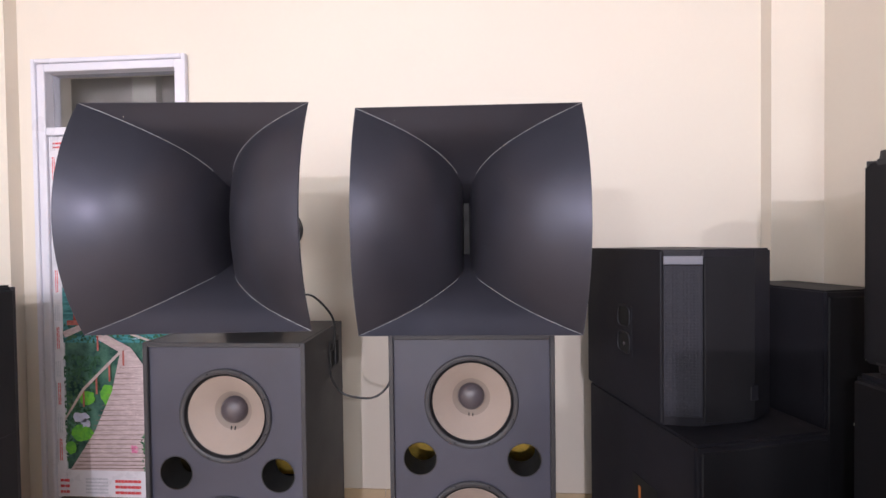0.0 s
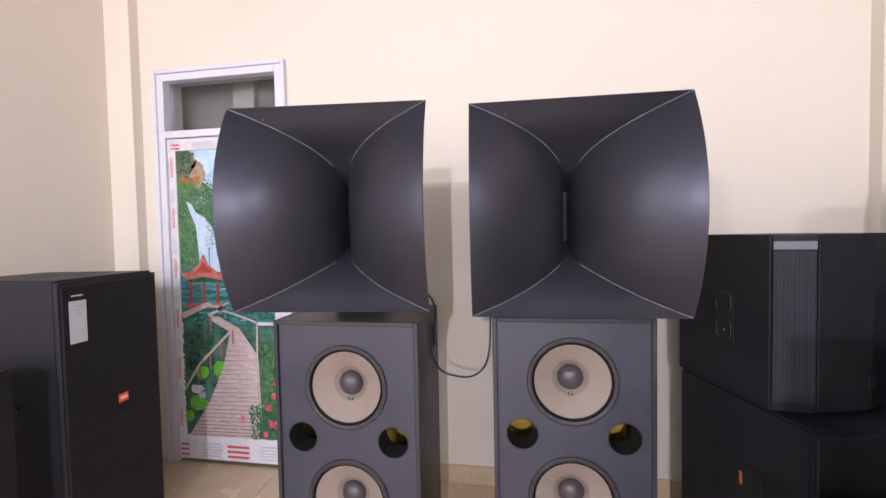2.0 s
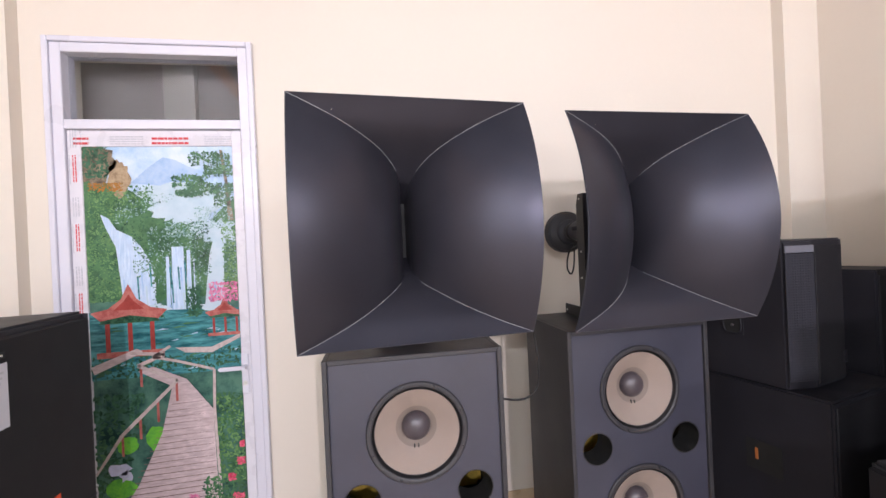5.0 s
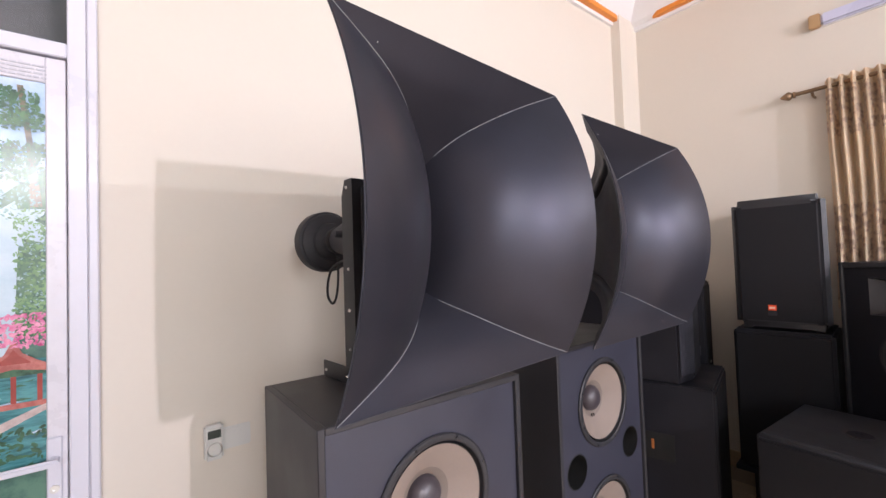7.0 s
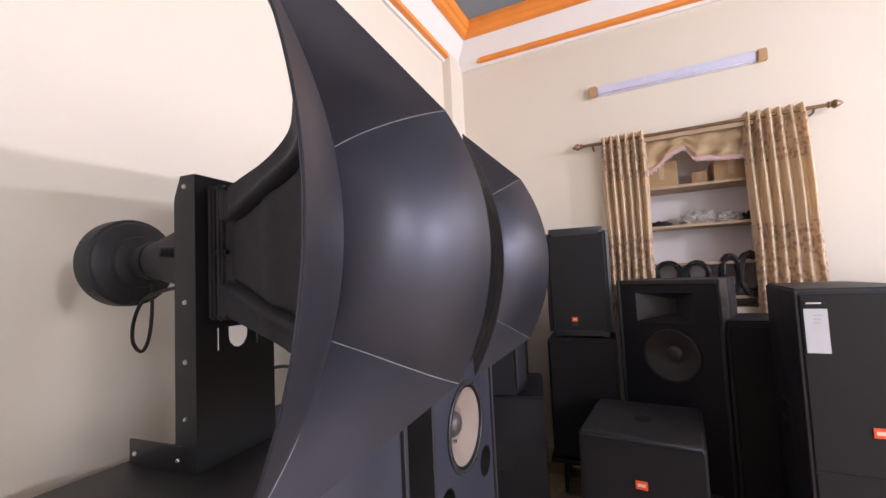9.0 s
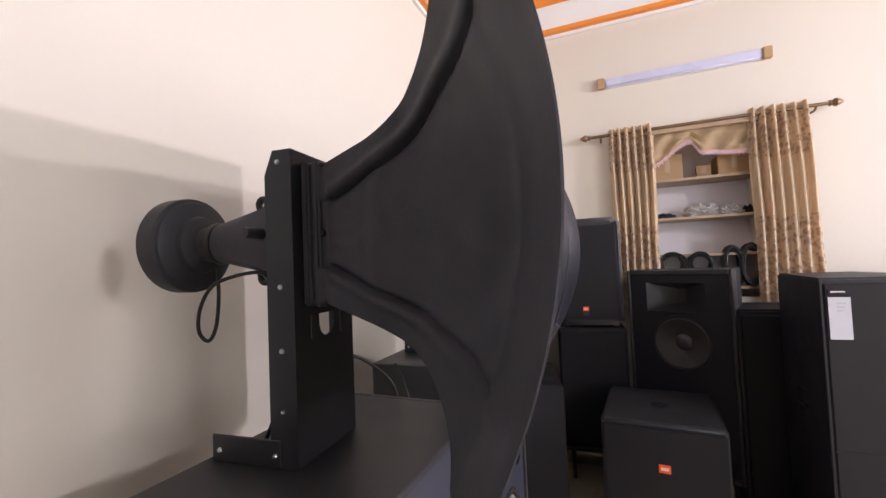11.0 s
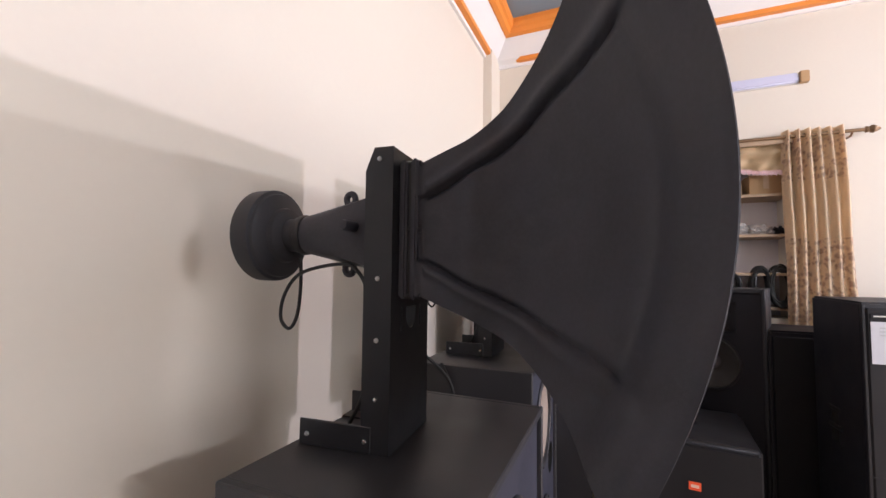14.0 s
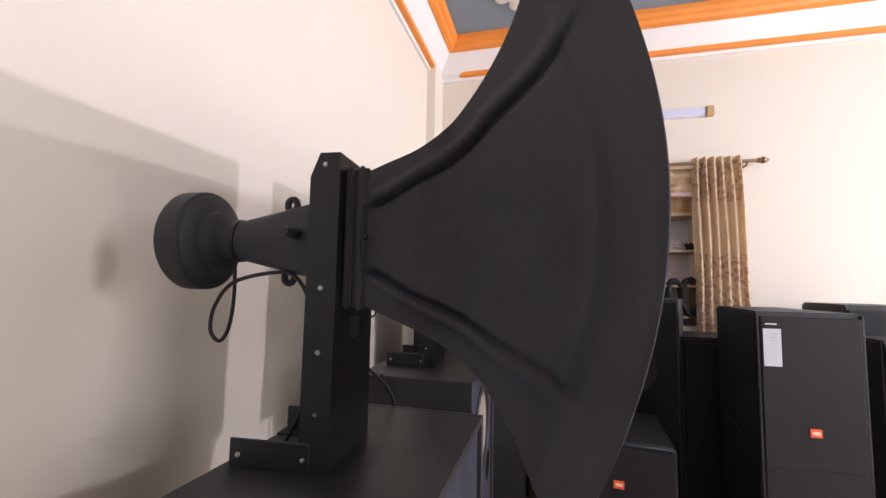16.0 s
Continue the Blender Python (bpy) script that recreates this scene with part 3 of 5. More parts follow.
def horn_rest(th, f0, z_cab):
    """Throat adapter, driver, upright bracket and feet. z_cab: the cabinet's top below the horn's middle."""
    a0 = f0 + 0.075

    def ring(k):
        t = k / 6
        return a0 - 0.04 + 0.30 * t, 0.074 - 0.032 * t, 0.110 - 0.066 * t

    bm = bmesh.new()
    rings = []
    for k in range(7):
        y, w, h = ring(k)
        r = 0.25 + 0.75 * k / 6
        pts = []
        for j in range(32):
            a = 2 * math.pi * j / 32
            c, s = math.cos(a), math.sin(a)
            q = 1 / max(abs(c), abs(s))
            q = q + (1 - q) * r
            pts.append(bm.verts.new((w * c * q, y, h * s * q - DROP)))
        rings.append(pts)
    for a, b in zip(rings, rings[1:]):
        for j in range(32):
            bm.faces.new((a[j], a[(j + 1) % 32], b[(j + 1) % 32], b[j]))
    ad = part("throat_adapter", bm, HORN_OUT, th, "tapered black cast throat", True)
    ye = a0 + 0.245
    part("driver_collar", lathe([(0.03, 0.0), (0.048, 0.0), (0.051, -0.004), (0.051, -0.012), (0.046, -0.016), (0.046, -0.026), (0.040, -0.03)], Matrix.Translation((0, ye, -DROP)) @ FACE_FRONT, 32), RUBBER, th, "", True)
    back = Matrix.Translation((0, ye + 0.02, -DROP)) @ Matrix.Rotation(radians(-90), 4, "X") @ Matrix.Diagonal((0.94, 0.94, 1.1, 1))
    part("compression_driver", lathe([(0.0, 0.0), (0.043, 0.0), (0.045, 0.003), (0.045, 0.026), (0.064, 0.030), (0.072, 0.034), (0.076, 0.046), (0.104, 0.052), (0.113, 0.056), (0.116, 0.062), (0.124, 0.064), (0.125, 0.068), (0.125, 0.104), (0.121, 0.109), (0.09, 0.111), (0, 0.111)], back, 64), DRIVER, th, "round black compression driver", True, 24)
    # lifting eyes above and below, lug on the sides
    for s in (1, -1):
        zz = 0.075
        bm = bmesh.new()
        tube([(0, a0 + 0.125 + 0.012 * math.cos(2 * math.pi * k / 20), s * (zz + 0.010) - DROP + 0.014 * math.sin(2 * math.pi * k / 20)) for k in range(21)], 0.008, 8, bm)
        part("lifting_eye", bm, HORN_OUT, th, "", True)
        part("side_lug", lathe([(0, 0.03), (0.010, 0.028), (0.012, 0.02), (0.013, -0.02)], Matrix.Translation((s * 0.082, a0 + 0.08, 0.01 - DROP)) @ Matrix.Rotation(radians(s * 90), 4, "Y"), 14), HORN_OUT, th, "", True)
    # upright channel
    wb, y0, y1 = 0.107, f0 + 0.036, f0 + 0.100
    zt = 0.157
    br = part("bracket", bmesh.new(), STEEL, th, "folded black steel bracket")
    br.location = (0, 0, 0)
    own = bmesh.new()
    edges = []

    def loop(pts):
        vs = [own.verts.new((x, y0, z)) for x, z in pts]
        edges.extend(own.edges.new((vs[i], vs[(i + 1) % len(vs)])) for i in range(len(vs)))

    loop(((-wb, z_cab), (wb, z_cab), (wb, zt), (-wb, zt)))
    loop(((-0.070, -0.105), (0.070, -0.105), (0.070, 0.105), (-0.070, 0.105)))
    loop([(0.028, -0.185), (-0.028, -0.185)] + [(-0.028 * math.cos(math.pi * k / 10), -0.205 - 0.03 * math.sin(math.pi * k / 10)) for k in range(11)])
    for x in (-0.058, 0.052):
        loop(((x, -0.235), (x + 0.006, -0.235), (x + 0.006, -0.185), (x, -0.185)))
    bmesh.ops.triangle_fill(own, use_beauty=True, use_dissolve=False, edges=edges)
    made = bmesh.ops.extrude_face_region(own, geom=own.faces[:])
    for v in made["geom"]:
        if isinstance(v, bmesh.types.BMVert):
            v.co.y += 0.004
    part("web", own, STEEL, br)
    for s in (-1, 1):
        own = bmesh.new()
        outline = [(y0, z_cab), (y1, z_cab), (y1, zt - 0.05), (y1 - 0.02, zt), (y0, zt)]
        lo = [own.verts.new((s * wb, y, z)) for y, z in outline]
        hi = [own.verts.new((s * (wb + 0.004), y, z)) for y, z in outline]
        own.faces.new(lo)
        own.faces.new(hi[::-1])
        for i in range(5):
            own.faces.new((lo[i], lo[(i + 1) % 5], hi[(i + 1) % 5], hi[i]))
        part("cheek", own, STEEL, br)
        for z in (zt - 0.025, -0.122, -0.25, -0.37):
            part("screw", lathe([(0, 0.004), (0.004, 0.0035), (0.0055, 0)], Matrix.Translation((s * (wb + 0.004), (y0 + y1) / 2, z)) @ Matrix.Rotation(radians(s * 90), 4, "Y"), 12), SCREW, br)
        foot = part("foot", box(min(s * wb, s * (wb + 0.006)), y0 + 0.040, z_cab, max(s * wb, s * (wb + 0.006)), y0 + 0.212, z_cab + 0.055, 0.002), STEEL, br, "angle foot screwed to the cabinet")
        part("foot_plate", box(min(s * wb, s * (wb - 0.045)), y0 + 0.075, z_cab, max(s * wb, s * (wb - 0.045)), y0 + 0.212, z_cab + 0.004), STEEL, foot)
        for yy in (y0 + 0.054, y0 + 0.192):
            part("screw", lathe([(0, 0.004), (0.004, 0.0035), (0.0055, 0)], Matrix.Translation((s * (wb + 0.006), yy, z_cab + 0.024)) @ Matrix.Rotation(radians(s * 90), 4, "Y"), 12), SCREW, foot)
    # signal lead looping from the driver to the cabinet
    lead = [(0.0, ye + 0.022, -0.075), (0.0, ye + 0.020, -0.15), (-0.006, ye + 0.024, -0.220), (-0.014, ye + 0.040, -0.252), (-0.024, ye + 0.058, -0.225), (-0.028, ye + 0.045, -0.165), (-0.030, ye - 0.005, -0.112), (-0.03, a0 + 0.125, -0.09), (-0.045, a0 + 0.070, -0.115), (-0.058, a0 + 0.035, -0.175), (-0.062, a0 + 0.02, -0.25), (-0.06, a0 + 0.05, z_cab + 0.1), (-0.05, a0 + 0.1, z_cab + 0.008)]
    part("signal_lead", tube(lead, 0.0045, 8, None, 8), RUBBER, th, "thin black looped cable", True)


LEFT = pose(-0.765, 1.545, 1.725, 0, 0, 5.0)
RIGHT = pose(0.193, 1.603, 1.704, 0, 0, 1.3)
TOP_L, TOP_R = 1.243, 1.255
hl, f0 = build_horn(LEFT, "large square black horn with driver and steel bracket on a cabinet")
horn_rest(hl, f0, TOP_L - 1.725 + 0.001)
hr, f0 = build_horn(RIGHT, "large square black horn with driver and steel bracket on a cabinet")
horn_rest(hr, f0, TOP_R - 1.704 + 0.001)


# ---- bass cabinets ----
def build_bass(m, top, drop, label):
    th = thing("bass_cabinet", m, label, "speaker cabinet", "bass cabinets under the horns")
    w, d, e = 0.335, 0.46, 0.019
    zs = [top - drop, top - drop - 0.515]
    # carcass: open-fronted box, baffle set in
    for nm, a in (("side_panel", (-w, 0, 0.02, -w + e, d, top)), ("side_panel", (w - e, 0, 0.02, w, d, top)), ("top_panel", (-w + e, 0.0, top - e, w - e, d, top)),
                  ("bottom_panel", (-w + e, 0, 0.02, w - e, d, 0.02 + e)), ("back_panel", (-w + e, d - e, 0.02 + e, w - e, d, top - e))):
        part(nm, box(*a, 0.0025), CAB, th)
    # baffle with holes through it
    own = bmesh.new()
    x0, x1, z0, z1 = -w + e, w - e, 0.02 + e, top - e
    outer = [own.verts.new(p) for p in ((x0, 0.014, z0), (x1, 0.014, z0), (x1, 0.014, z1), (x0, 0.014, z1))]
    edges = [own.edges.new((outer[i], outer[(i + 1) % 4])) for i in range(4)]
    ports = [(-0.212, top - drop - 0.236, 0.066), (0.212, top - drop - 0.236, 0.066)]
    holes = [(0, z, 0.186) for z in zs] + ports
    for cx, cz, r in holes:
        vs = [own.verts.new((cx + r * math.cos(2 * math.pi * k / 40), 0.014, cz + r * math.sin(2 * math.pi * k / 40))) for k in range(40)]
        edges += [own.edges.new((vs[k], vs[(k + 1) % 40])) for k in range(40)]
    bmesh.ops.triangle_fill(own, use_beauty=True, use_dissolve=False, edges=edges)
    part("baffle", own, BAFFLE, th, "charcoal painted baffle")
    for cx, cz, r in ports:
        pm = Matrix.Translation((cx, 0.014, cz)) @ FACE_FRONT
        tub = part("port_tube", lathe([(r + 0.004, 0.001), (r, 0.0015), (r, -0.004), (r - 0.001, -0.11)], pm, 36), HOLE, th, "open round port", True)
    part("damping_wool", box(-0.31, 0.33, top - 0.72, 0.31, 0.40, top - 0.34, 0.02, None, 2), FOAM, th, "yellow damping wool")
    for z in zs:
        wm = Matrix.Translation((0, 0.014, z)) @ FACE_FRONT
        wf = part("woofer", lathe([(0.186, -0.004), (0.190, 0.0), (0.191, 0.006), (0.187, 0.010), (0.175, 0.011), (0.170, 0.008), (0.168, 0.003)], wm, 64), CAB, th, "fifteen inch woofer with black frame ring", True)
        prof = [(0.169, 0.003)]
        for k in range(1, 13):
            r = 0.169 - 0.0007 * k
            prof.append((r, 0.004 + 0.0035 * math.sin(k * math.pi * 0.5) - 0.0004 * k))
        prof.append((0.159, -0.002))
        part("surround", lathe(prof, wm, 64), SURROUND, wf, "", True)
        part("cone", lathe([(0.160, -0.002), (0.13, -0.020), (0.10, -0.039), (0.079, -0.052)], wm, 64), CONE, wf, "tan paper cone", True)
        part("cone_centre", lathe([(0.079, -0.052), (0.07, -0.058), (0.054, -0.068)], wm, 64), CONE_IN, wf, "darker treated cone centre", True)
        part("dust_dome", lathe([(0.056, -0.067), (0.0555, -0.062)] + [(0.055 * math.cos(a), -0.062 + 0.038 * math.sin(a)) for a in [math.pi / 2 * k / 10 for k in range(1, 10)]] + [(0, -0.024)], wm, 48), DOME, wf, "dark rounded dust dome", True)
        part("lead_tag", box(-0.012, 0.064, z - 0.086, -0.008, 0.072, z - 0.066, 0.001), RUBBER, wf)
        part("lead_tag", box(0.004, 0.064, z - 0.088, 0.008, 0.072, z - 0.068, 0.001), RUBBER, wf)
        for k in range(8):
            a = 2 * math.pi * (k + 0.5) / 8
            part("frame_bolt", lathe([(0, 0.004), (0.004, 0.004), (0.005, 0)], Matrix.Translation((0.181 * math.cos(a), 0.004, z + 0.181 * math.sin(a))) @ FACE_FRONT, 10), STEEL, wf)
    # recessed side handles, each recess a flat dark panel in place of shade
    for s in (1,):
        own = bmesh.new()
        for a in ((0.27, top - 0.20, 0.40, top - 0.185), (0.27, top - 0.075, 0.40, top - 0.06), (0.27, top - 0.185, 0.285, top - 0.075), (0.385, top - 0.185, 0.40, top - 0.075)):
            box(min(s * w, s * (w + 0.006)), a[0], a[1], max(s * w, s * (w + 0.006)), a[2], a[3], 0.002, own)
        hd = part("handle_frame", own, STEEL, th, "recessed steel handle")
        part("handle_recess_shade", box(min(s * (w - 0.003), s * (w + 0.002)), 0.285, top - 0.185, max(s * (w - 0.003), s * (w + 0.002)), 0.385, top - 0.075), HOLE, hd)
        part("handle_bar", tube([(s * (w + 0.008), 0.335, top - 0.18), (s * (w + 0.008), 0.335, top - 0.08)], 0.007, 8), STEEL, hd)
    for sx in (-0.27, 0.27):
        for yy in (0.06, 0.4):
            part("foot", lathe([(0, 0), (0.02, 0), (0.022, 0.021), (0, 0.021)], Matrix.Translation((sx, yy, 0.0)), 14), RUBBER, th)
    return th


build_bass(pose(-0.785, 1.712, 0, 0, 0, -0.5), TOP_L, 0.296, "charcoal two-woofer bass cabinet with tan cones, standing by the wall")
build_bass(pose(0.197, 1.80, 0, 0, 0, 0.5), TOP_R, 0.276, "charcoal two-woofer bass cabinet with tan cones and open ports")


# ---- other loudspeakers ----
def plan_frame(fl, fr):
    """Pose with its origin at the front's left end (as seen from the front), local x along the front, local y to the back."""
    a, b = Vector((*fl, 0)), Vector((*fr, 0))
    return Matrix.Translation(a) @ Matrix.Rotation(math.atan2(b.y - a.y, b.x - a.x), 4, "Z"), (b - a).length


def badge(th, x, z, w, h, y=-0.004):
    b = part("badge", box(x - w / 2, y - 0.003, z - h / 2, x + w / 2, y, z + h / 2, 0.001), BADGE, th, "small orange badge")
    part("badge_mark", box(x - w * 0.33, y - 0.0042, z - h * 0.18, x + w * 0.33, y - 0.0032, z + h * 0.18), BADGE_WHITE, b)


def bolt_on_handle(th, side_x, y, z, s):
    own = bmesh.new()
    for a in ((y - 0.075, z - 0.095, y + 0.075, z - 0.075), (y - 0.075, z + 0.075, y + 0.075, z + 0.095), (y - 0.075, z - 0.075, y - 0.055, z + 0.075), (y + 0.055, z - 0.075, y + 0.075, z + 0.075)):
        box(min(side_x, side_x + s * 0.005), a[0], a[1], max(side_x, side_x + s * 0.005), a[2], a[3], 0.002, own)
    h = part("handle_frame", own, STEEL, th)
    # flat dark panel, painted as the shade inside the recess
    part("handle_recess_shade", box(min(side_x, side_x + s * 0.001), y - 0.055, z - 0.075, max(side_x, side_x + s * 0.001), y + 0.055, z + 0.075), HOLE, h)
    part("handle_bar", tube([(side_x + s * 0.006, y - 0.055, z), (side_x + s * 0.006, y + 0.055, z)], 0.011, 8), STEEL, h)


# two-woofer towers with a paper label
def build_tower(fl, fr, depth, z0, z1, label, taper=0.06):
    m, w = plan_frame(fl, fr)
    th = thing("loudspeaker", m @ Matrix.Translation((0, 0, z0)), label, "speaker")
    h = z1 - z0
    part("body", prism([(0, 0.012), (w, 0.012), (w - taper, depth), (taper, depth)], 0.0, h, 0.01, None, 2), CAB_TOWER, th)
    part("grille", prism([(0.014, -0.006), (w - 0.014, -0.006), (w - 0.01, 0.014), (0.01, 0.014)], 0.02, h - 0.025, 0.006), GRILLE, th, "black perforated steel grille")
    part("edge_rail", box(0.0, -0.002, 0.01, 0.014, 0.02, h - 0.01, 0.003), CAB_TOWER, th)
    part("edge_rail", box(w - 0.014, -0.002, 0.01, w, 0.02, h - 0.01, 0.003), CAB_TOWER, th)
    part("grille_seam", box(0.012, -0.0085, h * 0.49, w - 0.012, -0.006, h * 0.49 + 0.006), CAB_DULL, th)
    return th, w, h


def paper_label(th, x0, x1, z0, z1, y=-0.0075):
    p = part("paper_label", box(x0, y - 0.002, z0, x1, y, z1), PAPER, th, "white paper label")
    own = bmesh.new()
    for k in range(3):
        zz = z1 - 0.03 - 0.016 * k
        box(x0 + 0.03, y - 0.0034, zz, x1 - 0.016 - 0.006 * k, y - 0.0022, zz + 0.006, 0, own)
    part("label_bars", own, INK, p)
    part("nameplate", box(x0, y - 0.003, z1 + 0.014, x1 - 0.005, y, z1 + 0.034, 0.002), CAB_DULL, th)
    part("nameplate_bar", box(x0 + 0.01, y - 0.0042, z1 + 0.021, x1 - 0.018, y - 0.0032, z1 + 0.027), GREY_BOX, th)


th, w, h = build_tower((0.78, 0.505), (0.80, 0.04), 0.60, 0.01, 1.505, "tall black two-woofer loudspeaker with a white paper label on its grille")
paper_label(th, 0.026, 0.105, 1.225, 1.41)
badge(th, 0.235, 0.915, 0.05, 0.04, -0.0065)
bolt_on_handle(th, 0.03, 0.30, 0.85, -1)

th, w, h = build_tower((-2.03, 1.52), (-2.06, 2.06), 0.62, 0.01, 1.445, "tall black two-woofer loudspeaker with a white paper label beside the door")
paper_label(th, 0.045, 0.125, 1.14, 1.335)
badge(th, 0.30, 0.80, 0.055, 0.042, -0.0065)
bolt_on_handle(th, 0.03, 0.30, 0.85, -1)


# low sub-woofer with rounded edges
def build_low_sub():
    m, w = plan_frame((0.863, 1.458), (0.817, 0.868))
    th = thing("subwoofer", m, "low black subwoofer with a textured top and an orange badge", "subwoofer")
    part("body", box(0, 0.015, 0.02, w, 0.64, 0.765, 0.018, None, 3), CAB, th, "", True)
    part("grille", box(0.012, -0.004, 0.035, w - 0.012, 0.02, 0.745, 0.008, None, 2), GRILLE, th, "black cloth-backed grille", True)
    part("pole_socket", lathe([(0.0, 0.001), (0.018, 0.001), (0.018, 0.003), (0.045, 0.003), (0.05, 0.0)], Matrix.Translation((w / 2, 0.32, 0.765)), 28), CAB_DULL, th, "round pole socket")
    badge(th, w * 0.51, 0.545, 0.055, 0.042)
    for x in (0.06, w - 0.06):
        for y in (0.08, 0.58):
            part("foot", lathe([(0, 0), (0.022, 0), (0.024, 0.021), (0, 0.021)], Matrix.Translation((x, y, 0)), 14), RUBBER, th)


build_low_sub()


def castors(th, w, d, top):
    """Four dark legs with small wheels under a box."""
    for x in (0.07, w - 0.07):
        for y in (0.09, d - 0.07):
            leg = part("leg", lathe([(0, 0.075), (0.014, 0.075), (0.016, top - 0.012), (0.034, top - 0.008), (0.034, top), (0, top)], Matrix.Translation((x, y, 0)), 14), STEEL, th, "dark steel leg", True)
            part("wheel", lathe([(0, -0.012), (0.030, -0.012), (0.038, -0.006), (0.038, 0.006), (0.030, 0.012), (0, 0.012)], Matrix.Translation((x, y, 0.038)) @ Matrix.Rotation(radians(90), 4, "Y"), 20), RUBBER, leg)


# full-range speaker with a horn mouth above a woofer
def build_stage_speaker():
    m, w = plan_frame((1.706, 1.258), (1.43, 0.677))
    th = thing("stage_speaker", m, "black stage speaker on castors, square horn above a large woofer", "speaker")
    h, d, foot_z = 1.535, 0.44, 0.22
    part("body", prism([(0.016, 0.18), (w - 0.016, 0.18), (w - 0.05, d), (0.05, d)], foot_z, h, 0.006), CAB_DULL, th)
    for nm, q in (("side_panel", ((0, 0.0), (0.02, 0.0), (0.036, 0.179), (0.016, 0.179))), ("side_panel", ((w - 0.02, 0.0), (w, 0.0), (w - 0.016, 0.179), (w - 0.036, 0.179)))):
        part(nm, prism(q, foot_z, h, 0.004), CAB, th)
    part("top_panel", prism(((0.021, 0.0), (w - 0.021, 0.0), (w - 0.037, 0.179), (0.037, 0.179)), h - 0.03, h, 0.004), CAB, th)
    part("bottom_panel", prism(((0.021, 0.0), (w - 0.021, 0.0), (w - 0.037, 0.179), (0.037, 0.179)), foot_z, foot_z + 0.03, 0.004), CAB, th)
    castors(th, w, d, foot_z)
    own = bmesh.new()
    x0, x1, z0, z1 = 0.022, w - 0.022, foot_z + 0.03, h - 0.03
    outer = [own.verts.new(p) for p in ((x0, 0.012, z0), (x1, 0.012, z0), (x1, 0.012, z1), (x0, 0.012, z1))]
    edges = [own.edges.new((outer[i], outer[(i + 1) % 4])) for i in range(4)]
    hx0, hx1, hz0, hz1 = w * 0.20, w * 0.76, h - 0.28, h - 0.085
    q = [own.verts.new(p) for p in ((hx0, 0.012, hz0), (hx1, 0.012, hz0), (hx1, 0.012, hz1), (hx0, 0.012, hz1))]
    edges += [own.edges.new((q[i], q[(i + 1) % 4])) for i in range(4)]
    ring = [own.verts.new((w * 0.52 + 0.1685 * math.cos(a), 0.012, h - 0.485 + 0.1685 * math.sin(a))) for a in [2 * math.pi * k / 56 for k in range(56)]]
    edges += [own.edges.new((ring[i], ring[(i + 1) % 56])) for i in range(56)]
    bmesh.ops.triangle_fill(own, use_beauty=True, edges=edges)
    part("front_panel", own, CAB_DULL, th)
    own = bmesh.new()
    q = [own.verts.new(p) for p in ((hx0, 0.012, hz0), (hx1, 0.012, hz0), (hx1, 0.012, hz1), (hx0, 0.012, hz1))]
    c = (hx0 + hx1) / 2
    zc = (hz0 + hz1) / 2
    p = [own.verts.new(v) for v in ((c - 0.025, 0.15, zc - 0.05), (c + 0.025, 0.15, zc - 0.05), (c + 0.025, 0.15, zc + 0.05), (c - 0.025, 0.15, zc + 0.05))]
    for i in range(4):
        own.faces.new((q[i], q[(i + 1) % 4], p[(i + 1) % 4], p[i]))
    own.faces.new(p)
    part("horn_mouth", own, CAB, th, "flared square horn")
    wm = Matrix.Translation((w * 0.52, 0.012, h - 0.485)) @ FACE_FRONT
    wf = part("woofer", lathe([(0.184, 0.0), (0.182, 0.006), (0.174, 0.008), (0.168, 0.004)], wm, 56), CAB_DULL, th, "black woofer ring", True)
    part("cone", lathe([(0.168, 0.004), (0.160, 0.008), (0.150, 0.002), (0.105, -0.026), (0.052, -0.052)], wm, 56), GREY_CONE, wf, "charcoal paper cone", True)
    part("dust_dome", lathe([(0.053, -0.050), (0.045, -0.040), (0.025, -0.032), (0, -0.030)], wm, 40), DOME, wf, "", True)


build_stage_speaker()


